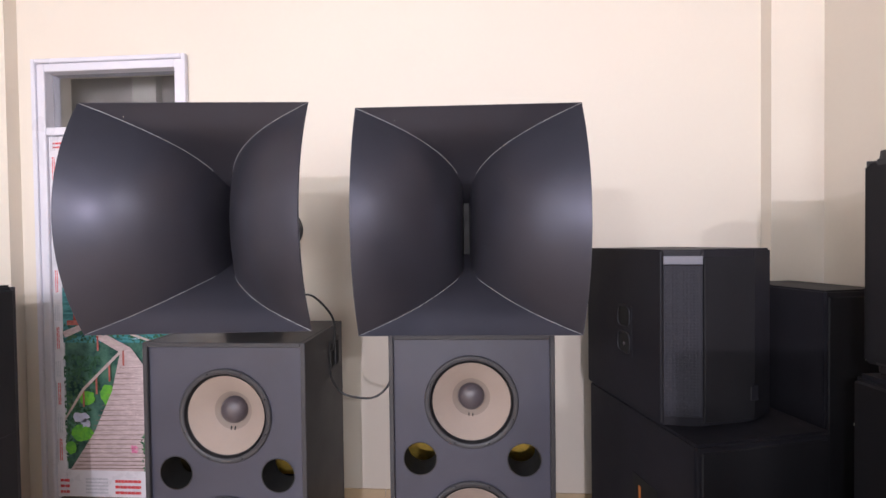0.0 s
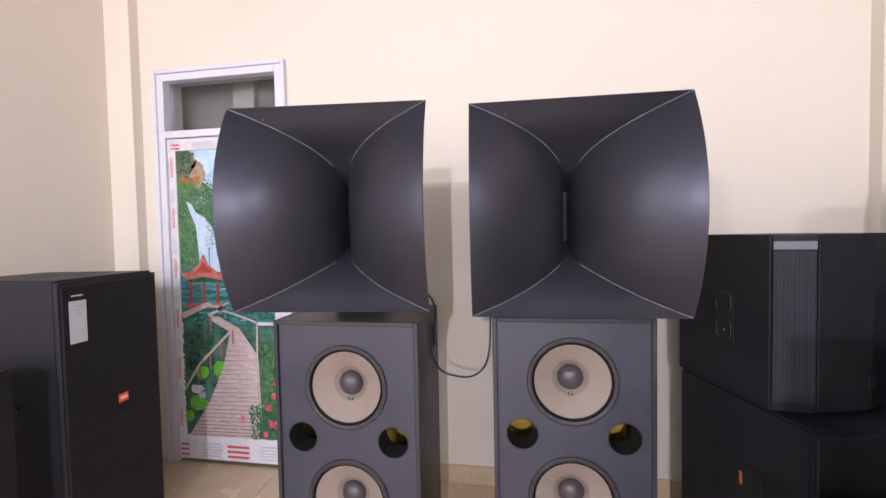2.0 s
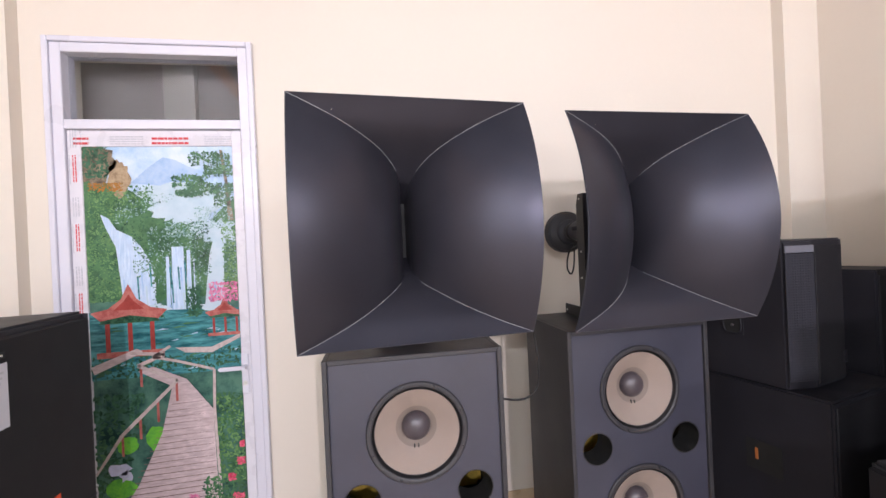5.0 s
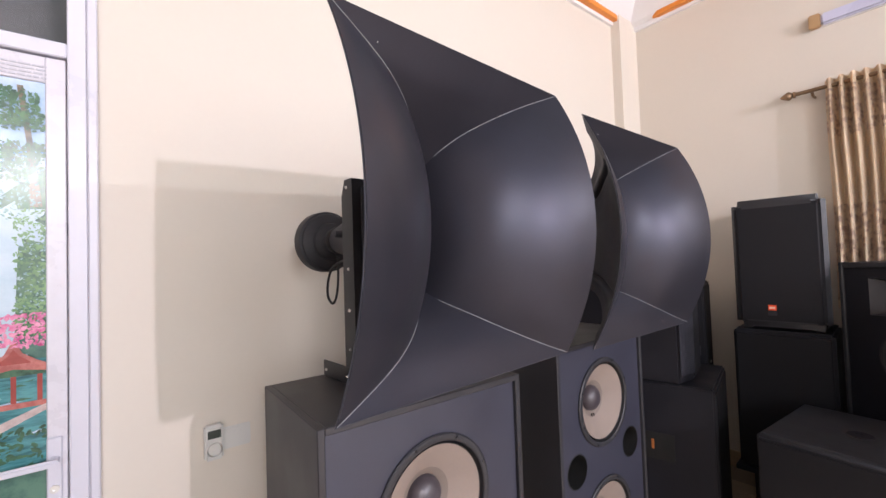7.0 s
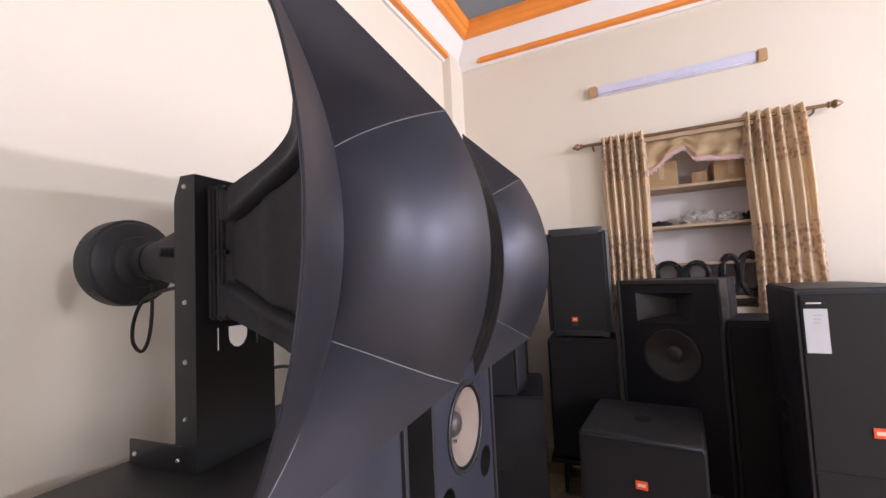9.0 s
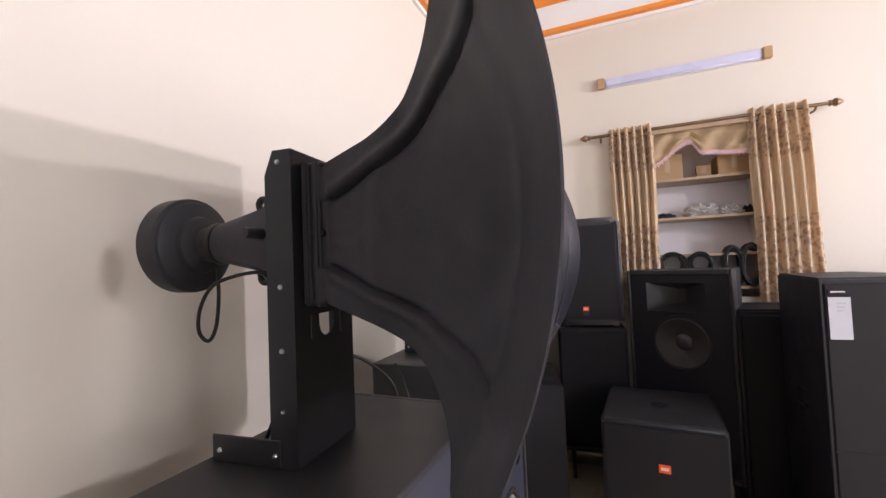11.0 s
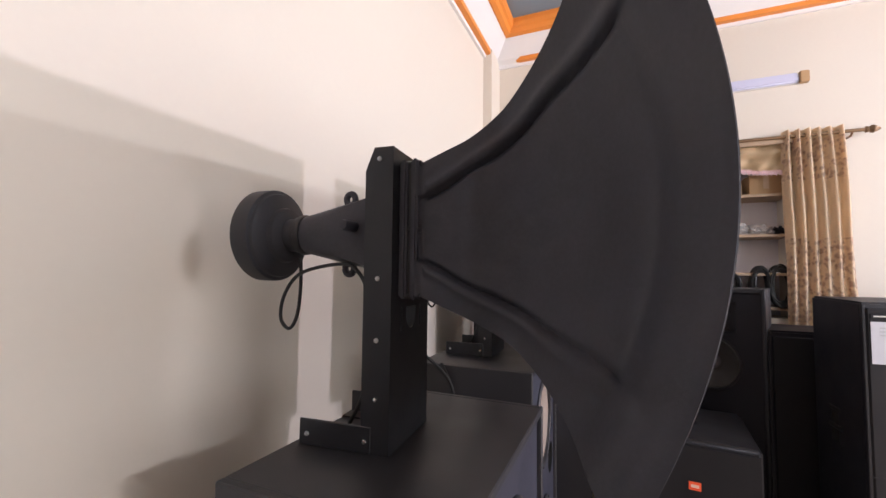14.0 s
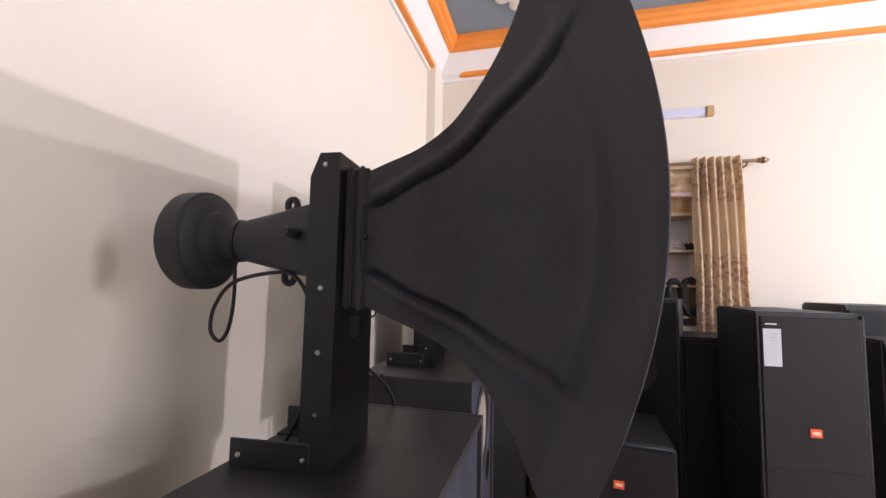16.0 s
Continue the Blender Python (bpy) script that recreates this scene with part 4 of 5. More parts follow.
# moulded powered speaker and the raised box beneath it
def build_powered():
    m, w = plan_frame((1.612, 1.735), (1.648, 1.28))
    th = thing("powered_speaker", m @ Matrix.Translation((0, 0, 1.135)), "rounded black powered speaker with an orange badge, stacked on another box", "speaker")
    h = 0.80
    outline = [(0, 0.03), (0.03, 0.0), (w - 0.03, 0.0), (w, 0.03), (w - 0.05, 0.36), (w - 0.12, 0.42), (0.12, 0.42), (0.05, 0.36)]
    part("body", prism(outline, 0.012, h, 0.034, None, 4), CAB, th, "", True)
    part("grille", prism([(0.03, -0.008), (w - 0.03, -0.008), (w - 0.015, 0.012), (0.015, 0.012)], 0.045, h - 0.045, 0.012, None, 2), GRILLE, th, "curved black steel grille", True)
    badge(th, w * 0.42, 0.135, 0.04, 0.032, -0.0085)
    part("badge_plate", box(w * 0.42 - 0.022, -0.012, 0.088, w * 0.42 + 0.022, -0.0085, 0.113, 0.001), CAB, th)
    for x in (0.06, w - 0.06):
        part("foot_rail", box(x - 0.02, 0.04, 0, x + 0.02, 0.34, 0.014, 0.003), RUBBER, th)
    m, w = plan_frame((1.60, 1.75), (1.64, 1.275))
    th = thing("subwoofer", m, "plain black box subwoofer on castors under a powered speaker", "subwoofer")
    part("body", box(0, 0.012, 0.275, w, 0.48, 1.13, 0.016, None, 2), CAB_DULL, th, "", True)
    part("grille", box(0.015, -0.004, 0.295, w - 0.015, 0.014, 1.105, 0.006), GRILLE, th)
    part("base_board", box(-0.02, -0.012, 0.245, w + 0.02, 0.5, 0.275, 0.005), CAB_DULL, th, "dark base board")
    castors(th, w, 0.48, 0.245)


build_powered()


# the stack in the corner: a faceted sub on a larger one
def build_corner_stack():
    m, w = plan_frame((0.96, 1.76), (1.46, 1.885))
    th = thing("subwoofer", m @ Matrix.Translation((0, 0, 0.885)), "faceted black subwoofer with a grey perforated strip, on another box", "subwoofer")
    h = 0.705
    part("body", prism([(0, 0.05), (0.14, 0.0), (w - 0.14, 0.0), (w, 0.05), (w, 0.60), (0, 0.60)], 0.01, h, 0.008, None, 2), CAB_DULL, th)
    d = Vector((0.14, -0.05)).normalized()
    n = Vector((d.y, -d.x))
    a = Vector((0.004, 0.048)) + n * 0.001
    b = Vector((0.138, 0.0)) + n * 0.001
    part("side_grille", prism([tuple(a + n * 0.008), tuple(b + n * 0.008), tuple(b), tuple(a)], 0.05, h - 0.06, 0.002), GRILLE_GREY, th, "grey perforated steel strip")
    part("grille_cap", prism([tuple(a + n * 0.009), tuple(b + n * 0.009), tuple(b), tuple(a)], h - 0.058, h - 0.025, 0.002), material("grey_metal_cap", (0.16, 0.16, 0.19), 0.4, 0.2), th)
    part("grille", box(0.142, -0.009, 0.03, w - 0.142, 0.0, h - 0.03, 0.002), GRILLE, th, "black cloth grille")
    part("badge", box(w * 0.68, -0.0125, 0.10, w * 0.68 + 0.035, -0.009, 0.16, 0.002), CAB_TOWER, th, "small grey badge")
    hb = part("handle_rim", prism([(-0.002, 0.232), (0.001, 0.232), (0.001, 0.338), (-0.002, 0.338)], h - 0.470, h - 0.250, 0.001), CAB_DULL, th, "recessed hand hold")
    # flat dark faces painted as the holes' shade, a small disc as glint
    for z in (h - 0.302, h - 0.418):
        own = bmesh.new()
        ring = [(0.285 + 0.043 * math.copysign(abs(math.cos(a)) ** 0.6, math.cos(a)), z + 0.046 * math.copysign(abs(math.sin(a)) ** 0.6, math.sin(a))) for a in [2 * math.pi * k / 28 for k in range(28)]]
        own.faces.new([own.verts.new((-0.0035, y, zz)) for y, zz in ring])
        part("handle_hole_shade", own, HOLE, hb)
        part("handle_lip", tube([(-0.006, y, zz) for y, zz in ring + ring[:1]], 0.004, 6), CAB_DULL, hb, "", True)
    part("handle_glint", lathe([(0, 0.004), (0.005, 0.003), (0.008, 0)], Matrix.Translation((-0.0035, 0.285, h - 0.425)) @ Matrix.Rotation(radians(-90), 4, "Y"), 14), DOME, hb)
    m, w = plan_frame((1.0, 1.66), (1.58, 1.80))
    th = thing("subwoofer", m, "large black subwoofer with an orange terminal plate, under another box", "subwoofer")
    part("body", prism([(0, 0.0), (w, 0.0), (w, 0.72), (0, 0.72)], 0.01, 0.885, 0.01, None, 2), CAB_DULL, th)
    part("grille", box(0.02, -0.006, 0.03, w - 0.02, 0.003, 0.86, 0.004), GRILLE, th)
    tp = part("terminal_plate", box(-0.003, 0.20, 0.45, 0.001, 0.36, 0.60), HOLE, th, "recessed terminal plate")
    part("terminal_mark", box(-0.0055, 0.305, 0.505, -0.003, 0.318, 0.56), material("orange_terminal", (0.42, 0.14, 0.04), 0.5), tp)
    m, w = plan_frame((1.66, 1.93), (1.96, 2.0))
    th = thing("loudspeaker", m, "tall black loudspeaker standing in the corner", "speaker")
    part("body", prism([(0, 0.0), (w, 0.0), (w, 0.40), (0, 0.40)], 0.01, 1.41, 0.008, None, 2), CAB_DULL, th)
    part("grille", box(0.015, -0.006, 0.03, w - 0.015, 0.003, 1.385, 0.004), GRILLE, th)
    part("badge", box(w * 0.45, -0.009, 0.84, w * 0.45 + 0.04, -0.006, 0.852, 0.001), GREY_BOX, th)


build_corner_stack()


def build_low_speaker():
    m, w = plan_frame((-2.06, 0.95), (-2.05, 1.37))
    th = thing("loudspeaker", m, "low black loudspeaker standing in front of a tower", "speaker")
    part("body", box(0, 0.01, 0.01, w, 0.45, 1.10, 0.012, None, 2), CAB_TOWER, th)
    part("grille", box(0.015, -0.006, 0.03, w - 0.015, 0.012, 1.07, 0.004), GRILLE, th)


build_low_speaker()


# boxes half hidden behind the labelled tower
def build_hidden():
    m, w = plan_frame((1.46, 0.655), (1.46, 0.20))
    th = thing("loudspeaker", m, "black loudspeaker partly hidden behind a tower", "speaker")
    part("body", box(0, 0.01, 0.01, w, 0.45, 1.285, 0.012, None, 2), CAB_TOWER, th)
    part("grille", box(0.015, -0.006, 0.03, w - 0.015, 0.012, 1.25, 0.004), GRILLE, th)
    m, w = plan_frame((1.40, -0.23), (1.40, -0.66))
    th = thing("loudspeaker", m, "black loudspeaker standing near the wall beside a tower", "speaker")
    part("body", box(0, 0.01, 0.01, w, 0.45, 1.53, 0.012, None, 2), CAB_TOWER, th)
    part("grille", box(0.015, -0.006, 0.03, w - 0.015, 0.012, 1.50, 0.004), GRILLE, th)
    m, w = plan_frame((1.02, -0.17), (1.02, -0.62))
    th = thing("loudspeaker", m, "black loudspeaker beside a tower", "speaker")
    part("body", box(0, 0.01, 0.01, w, 0.36, 1.36, 0.012, None, 2), CAB_TOWER, th)
    part("grille", box(0.015, -0.006, 0.03, w - 0.015, 0.012, 1.33, 0.004), GRILLE, th)


build_hidden()


# ---- right wall: lamp, curtains, niche ----
def tube_lamp():
    th = thing("tube_lamp", Matrix(), "unlit long white tube lamp with tan end caps on the wall", "wall lamp")
    part("diffuser", box(XR - 0.045, 0.235, 3.065, XR - 0.012, 1.325, 3.14, 0.012, None, 3), TUBE, th, "unlit pale lilac diffuser", True)
    part("base_tray", box(XR - 0.013, 0.19, 3.062, XR, 1.37, 3.142, 0.002), CORNICE, th)
    for y0 in (0.175, 1.326):
        part("end_cap", box(XR - 0.05, y0, 3.058, XR - 0.010, y0 + 0.058, 3.147, 0.006, None, 2), TUBE_END, th, "tan end cap", True)


tube_lamp()


def curtain(y0, y1, ztop, zbot, label, spread=0.0):
    th = thing("curtain", pose(XR - 0.085, 0, ztop), label, "curtain", "pair of curtains")
    n = 6

    def f(u, v):
        z = -(ztop - zbot) * v
        wide = 1 + spread * v
        yy = y1 + (y0 - y1) * u * wide + 0.004 * math.sin(7 * v + 3 * u)
        amp = 0.031 * (0.75 + 0.25 * math.cos(2.2 * v)) * (1 + 0.15 * math.sin(7 * u))
        c = math.cos(2 * math.pi * n * u)
        xx = amp * (abs(c) ** 0.7) * (1 if c > 0 else -1) + 0.006 * math.sin(5 * v + 11 * u)
        return (xx, yy, z)

    bm = grid(f, 132, 40)
    bmesh.ops.solidify(bm, geom=bm.faces[:], thickness=0.0015)
    part("cloth", bm, CURTAIN, th, "gold pleated cloth with dark flower bands", True)
    return th


curtain(0.99, 1.32, 2.69, 1.24, "pleated gold damask curtain hanging from a bronze rod")
curtain(0.00, 0.365, 2.69, 1.24, "pleated gold damask curtain with dark flower bands", 0.12)


def curtain_rod():
    th = thing("curtain_rod", Matrix(), "bronze curtain rod with pointed finials on the wall", "curtain rod")
    x, z = XR - 0.085, 2.645
    part("rod", tube([(x, -0.10, z), (x, 1.46, z)], 0.013, 14), BRONZE, th, "", True)
    for y, s in ((-0.10, -1), (1.46, 1)):
        part("finial", lathe([(0.013, 0), (0.022, 0.004), (0.022, 0.012), (0.015, 0.018), (0.026, 0.030), (0.029, 0.042), (0.020, 0.060), (0.009, 0.078), (0.0, 0.086)], Matrix.Translation((x, y, z)) @ Matrix.Rotation(radians(-90 * s), 4, "X"), 24), BRONZE, th, "pointed finial", True)
    for y in (-0.03, 1.38):
        part("rod_holder", tube([(XR - 0.001, y, z - 0.03), (x + 0.02, y, z - 0.03), (x, y, z - 0.013)], 0.008, 8, None, 4), BRONZE, th, "", True)


curtain_rod()


def valance():
    th = thing("valance", pose(XR - 0.05, 0, 2.63), "gathered gold valance with a pink tassel fringe", "valance")

    def hem(u):
        if u < 0.40:
            return -0.275 + 0.165 * bump_step(u, 0.0, 0.40)
        return -0.11 - 0.105 * bump_step(u, 0.40, 0.52) - 0.012 * math.sin(9 * u)

    def f(u, v):
        y = 1.03 - 0.72 * u
        return (0.014 * math.sin(26 * u + 5 * v) * (0.3 + v) + 0.01 * math.sin(13 * v), y, hem(u) * v)

    bm = grid(f, 90, 14)
    bmesh.ops.solidify(bm, geom=bm.faces[:], thickness=0.0015)
    part("cloth", bm, VALANCE, th, "", True)
    own = bmesh.new()
    for k in range(70):
        u = (k + 0.5) / 70
        y, z = 1.03 - 0.72 * u, hem(u)
        box(-0.004, y - 0.0035, z - 0.03 - 0.008 * math.sin(k * 2.3), 0.002, y + 0.0035, z + 0.006, 0, own)
    fr = part("fringe", own, FRINGE, th, "pink tassel fringe")
    part("rail", box(-0.03, 0.30, -0.03, -0.012, 1.06, 0.02, 0.004), SHELF, th)


valance()


def niche():
    for z in (2.245, 1.935, 1.64):
        s = setting("niche_shelf", box(XR + 0.002, NY0 + 0.001, z - 0.022, XR + 0.299, NY1 - 0.001, z, 0.002), SHELF)
    bm = box(XR - 0.012, NY0 - 0.035, NZ0, XR + 0.02, NY0 - 0.001, NZ1 + 0.03, 0.003)
    box(XR - 0.012, NY1 + 0.001, NZ0, XR + 0.02, NY1 + 0.035, NZ1 + 0.03, 0.003, bm)
    setting("niche_frame", bm, SHELF)


niche()


# ---- the landscape print on the door ----
def mural():
    w, h = PX1 - PX0, PZ1 - PZ0
    rng = random.Random(11)
    base_y = YLEAF + 0.012
    step = 0.0007

    def ink(name, color, vary=0.3, scale=18, rough=0.22, other=None, squash=(1, 1, 1), contrast=0.12):
        """A printed tone; other: a second tone that mottles it."""
        m = material("print_" + name, color, rough, 0, vary, scale, 90, 0.0, 0.03)
        if other:
            nt = m.node_tree
            bs = nt.nodes["Principled BSDF"]
            first = bs.inputs["Base Color"].links[0].from_socket
            mp = nt.nodes.new("ShaderNodeMapping")
            mp.inputs["Scale"].default_value = squash
            nz = nt.nodes.new("ShaderNodeTexNoise")
            nz.inputs["Scale"].default_value, nz.inputs["Detail"].default_value, nz.inputs["Roughness"].default_value = scale, 7, 0.68
            rg = nt.nodes.new("ShaderNodeMapRange")
            rg.inputs["From Min"].default_value, rg.inputs["From Max"].default_value = 0.5 - contrast, 0.5 + contrast
            mx = nt.nodes.new("ShaderNodeMix")
            mx.data_type = "RGBA"
            mx.inputs["B"].default_value = (*other, 1)
            nt.links.new(nt.nodes["Texture Coordinate"].outputs["Object"], mp.inputs["Vector"])
            nt.links.new(mp.outputs[0], nz.inputs["Vector"])
            nt.links.new(nz.outputs[0], rg.inputs["Value"])
            nt.links.new(rg.outputs[0], mx.inputs["Factor"])
            nt.links.new(first, mx.inputs["A"])
            nt.links.new(mx.outputs["Result"], bs.inputs["Base Color"])
        return m

    panel = part("print_panel", box(PX0, base_y, PZ0, PX1, base_y + 0.02, PZ1), ink("pond", (0.03, 0.09, 0.08), 0.5, 9, 0.22, (0.10, 0.22, 0.16)), LEAF, "glossy landscape print with waterfalls, pagodas and a boardwalk")

    def at(a, b, k):
        return (PX0 + w * a, base_y - step * k, PZ0 + h * b)

    def poly(name, pts, k, mat):
        own = bmesh.new()
        own.faces.new([own.verts.new(at(min(1, max(0, a)), min(1, max(0, b)), k)) for a, b in pts])
        part(name, own, mat, panel)

    def blob(name, a0, a1, b0, b1, k, mat, n=26, rough=0.18):
        pts = []
        for i in range(n):
            t = 2 * math.pi * i / n
            r = 1 + rng.uniform(-rough, rough)
            pts.append(((a0 + a1) / 2 + (a1 - a0) / 2 * r * math.cos(t), (b0 + b1) / 2 + (b1 - b0) / 2 * r * math.sin(t)))
        poly(name, pts, k, mat)

    def leaves(name, a0, a1, b0, b1, n, size, k, mat, fall=0.0):
        own = bmesh.new()
        for i in range(2 * n):
            a = rng.uniform(a0, a1)
            b = b0 + (b1 - b0) * rng.random()
            if fall and (a - a0) / (a1 - a0) + (b1 - b) / (b1 - b0) > 1 + fall:
                continue
            r, t, q = 0.62 * size * rng.uniform(0.5, 1.3), rng.uniform(0, 6.28), rng.uniform(0.35, 0.8)
            c, s = math.cos(t), math.sin(t)
            pts = [(r * x * c - r * q * z * s, r * x * s + r * q * z * c) for x, z in ((1, 0), (0.3, 0.8), (-0.6, 0.6), (-1, 0), (-0.5, -0.8), (0.4, -0.7))]
            y = base_y - step * (k + rng.random() * 0.9)
            vs = [own.verts.new((min(PX1, max(PX0, PX0 + w * a + dx)), y, min(PZ1, max(PZ0, PZ0 + h * b + dz)))) for dx, dz in pts]
            own.faces.new(vs)
        part(name, own, mat, panel)

    sky, mist = ink("sky", (0.42, 0.60, 0.82), 0.15, 5, 0.22, (0.68, 0.76, 0.86)), ink("mist", (0.60, 0.70, 0.78), 0.10, 8, 0.22, (0.40, 0.55, 0.64), (1, 1, 1), 0.2)
    blue, dark = ink("mountain", (0.30, 0.46, 0.72), 0.2, 10, 0.22, (0.45, 0.58, 0.76)), ink("dark_leaf", (0.025, 0.075, 0.045), 0.5, 40, 0.22, (0.06, 0.16, 0.09))
    mid, light = ink("leaf", (0.035, 0.11, 0.06), 0.5, 14, 0.22, (0.11, 0.24, 0.10), (1, 1, 1), 0.2), ink("light_leaf", (0.08, 0.20, 0.07), 0.5, 16, 0.22, (0.20, 0.36, 0.14), (1, 1, 1), 0.2)
    hazy = ink("hazy_leaf", (0.16, 0.32, 0.30), 0.4, 34, 0.22, (0.38, 0.54, 0.54))
    lime, rock = ink("lotus_leaf", (0.20, 0.58, 0.06), 0.25, 20, 0.22, (0.10, 0.36, 0.06)), ink("rock", (0.10, 0.08, 0.06), 0.5, 30, 0.22, (0.30, 0.24, 0.16))
    fall = ink("waterfall", (0.66, 0.75, 0.88), 0.15, 26, 0.22, (0.34, 0.50, 0.70), (4, 1, 0.35), 0.2)
    teal = ink("water", (0.02, 0.11, 0.13), 0.4, 16, 0.22, (0.10, 0.34, 0.36), (0.5, 1, 3))
    red, redlit = ink("roof", (0.34, 0.06, 0.05), 0.3), ink("roof_edge", (0.56, 0.20, 0.17), 0.2, 30, 0.22, (0.36, 0.09, 0.08))
    wood, woodlit = ink("plank", (0.64, 0.52, 0.53), 0.2, 30, 0.22, (0.48, 0.38, 0.38), (0.6, 1, 3)), ink("rail", (0.66, 0.57, 0.55), 0.2, 30, 0.22, (0.46, 0.36, 0.34))
    woodgap, rose = ink("plank_gap", (0.20, 0.14, 0.13), 0.3), ink("rose", (0.55, 0.03, 0.09), 0.45, 40, 0.22, (0.75, 0.16, 0.24))
    pink, cream = ink("blossom", (0.60, 0.08, 0.25), 0.35, 40, 0.22, (0.78, 0.34, 0.48)), ink("cream_rock", (0.50, 0.38, 0.24), 0.3, 30, 0.22, (0.26, 0.18, 0.11))
    amber, lilac = ink("amber_leaf", (0.50, 0.19, 0.04), 0.3, 40, 0.22, (0.20, 0.14, 0.04)), ink("lotus", (0.60, 0.62, 0.80), 0.2)

    poly("sky", ((0, 0.80), (1, 0.80), (1, 1), (0, 1)), 1, sky)
    blob("mist", 0.25, 0.95, 0.80, 0.90, 2, mist)
    poly("mountain", ((0.30, 0.905), (0.42, 0.945), (0.52, 0.972), (0.60, 0.965), (0.70, 0.945), (0.86, 0.925), (0.86, 0.905), (0.55, 0.895)), 3, blue)
    blob("mist", 0.40, 0.80, 0.84, 0.905, 4, mist)
    poly("forest", ((0, 0.60), (0, 0.93), (0.12, 0.91), (0.30, 0.885), (0.42, 0.85), (0.62, 0.80), (0.80, 0.79), (0.90, 0.83), (1, 0.86), (1, 0.60)), 5, mid)
    leaves("foliage", 0, 0.45, 0.66, 0.90, 500, 0.013, 6, mid, 0.35)
    leaves("foliage", 0, 0.55, 0.60, 0.86, 420, 0.010, 7, dark, 0.35)
    leaves("foliage", 0.02, 0.42, 0.78, 0.885, 330, 0.009, 8, light, 0.2)
    leaves("foliage", 0, 0.30, 0.60, 0.78, 260, 0.010, 8, light)
    leaves("foliage", 0.30, 1, 0.60, 0.80, 420, 0.009, 7, dark)
    leaves("foliage", 0.40, 1, 0.62, 0.79, 520, 0.008, 8, hazy)
    leaves("foliage", 0.45, 1, 0.64, 0.81, 260, 0.007, 9, mid)
    blob("mist", 0.42, 0.86, 0.795, 0.86, 9.5, mist, 34, 0.3)
    blob("mist", 0.70, 1.0, 0.74, 0.80, 9.6, mist, 34, 0.35)
    leaves("foliage", 0.52, 0.78, 0.76, 0.80, 160, 0.007, 10.2, hazy)
    leaves("foliage", 0.72, 0.98, 0.78, 0.84, 120, 0.008, 10.3, hazy)
    # crags at the top left, a leaning tree at the top right
    blob("crag", -0.05, 0.20, 0.90, 1.02, 8, rock)
    blob("crag", 0.16, 0.30, 0.87, 0.96, 8, cream)
    leaves("foliage", 0.0, 0.16, 0.92, 1.0, 110, 0.016, 9, dark)
    leaves("foliage", 0.03, 0.25, 0.885, 0.905, 60, 0.012, 10, amber)
    poly("tree_trunk", ((0.95, 0.80), (0.99, 0.80), (0.96, 0.90), (0.93, 0.99), (0.91, 0.99), (0.94, 0.90)), 9, rock)
    for a0, a1, b0, b1 in ((0.58, 0.82, 0.895, 0.925), (0.66, 0.90, 0.875, 0.90), (0.70, 0.98, 0.955, 0.985), (0.80, 1.0, 0.925, 0.95), (0.60, 0.78, 0.87, 0.885), (0.86, 1.0, 0.84, 0.90)):
        leaves("foliage", a0, a1, b0, b1, 60, 0.014, 10, mid)
        leaves("foliage", a0, a1, b0 - 0.006, b1, 40, 0.012, 11, dark)
    # falls
    poly("waterfall", ((0.10, 0.825), (0.15, 0.815), (0.20, 0.785), (0.30, 0.765), (0.36, 0.735), (0.41, 0.70), (0.44, 0.65), (0.44, 0.56), (0.23, 0.56), (0.21, 0.66), (0.19, 0.74), (0.13, 0.79)), 12, fall)
    for a0, a1, b1 in ((0.505, 0.535, 0.71), (0.545, 0.635, 0.735), (0.645, 0.68, 0.725), (0.69, 0.705, 0.70)):
        poly("waterfall", ((a0, 0.555), (a1, 0.555), (a1, b1), (a0 + 0.01, b1)), 12, fall)
    poly("waterfall", ((0.76, 0.56), (0.90, 0.56), (0.91, 0.70), (0.92, 0.785), (0.86, 0.775), (0.81, 0.71)), 12, mist)
    for i in range(26):
        a = rng.uniform(0.2, 0.9)
        b = rng.uniform(0.575, 0.70)
        if a < 0.42 or 0.50 < a < 0.70 or 0.78 < a < 0.90:
            poly("water_streak", ((a, b), (a + 0.012, b), (a + 0.016, b - 0.06), (a + 0.006, b - 0.06)), 13, rng.choice((blue, teal, mist)))
    leaves("foliage", 0.64, 0.74, 0.55, 0.63, 70, 0.016, 14, dark)
    leaves("foliage", 0.42, 0.50, 0.55, 0.68, 60, 0.014, 14, mid)
    blob("spray", 0.16, 0.50, 0.560, 0.590, 14.5, mist, 30, 0.3)
    blob("spray", 0.74, 0.94, 0.560, 0.585, 14.5, mist, 30, 0.3)
    leaves("foliage", 0.20, 0.62, 0.80, 0.875, 120, 0.008, 12.5, hazy, 0.1)
    leaves("foliage", 0.30, 0.50, 0.66, 0.80, 160, 0.009, 13, mid)
    leaves("foliage", 0.70, 0.82, 0.66, 0.80, 120, 0.009, 13, dark)
    leaves("foliage", 0.90, 1.0, 0.60, 0.80, 160, 0.010, 13, light)
    # lake
    poly("lake", ((0, 0.40), (1, 0.40), (1, 0.565), (0, 0.575)), 13.5, teal)
    for i in range(70):
        a, b = rng.uniform(0, 0.95), rng.uniform(0.41, 0.56)
        poly("ripple", ((a, b), (a + rng.uniform(0.03, 0.12), b + 0.002), (a + 0.05, b + 0.005)), 15, rng.choice((fall, dark, teal, mid)))
    leaves("foliage", 0, 1, 0.40, 0.46, 150, 0.018, 16, dark)
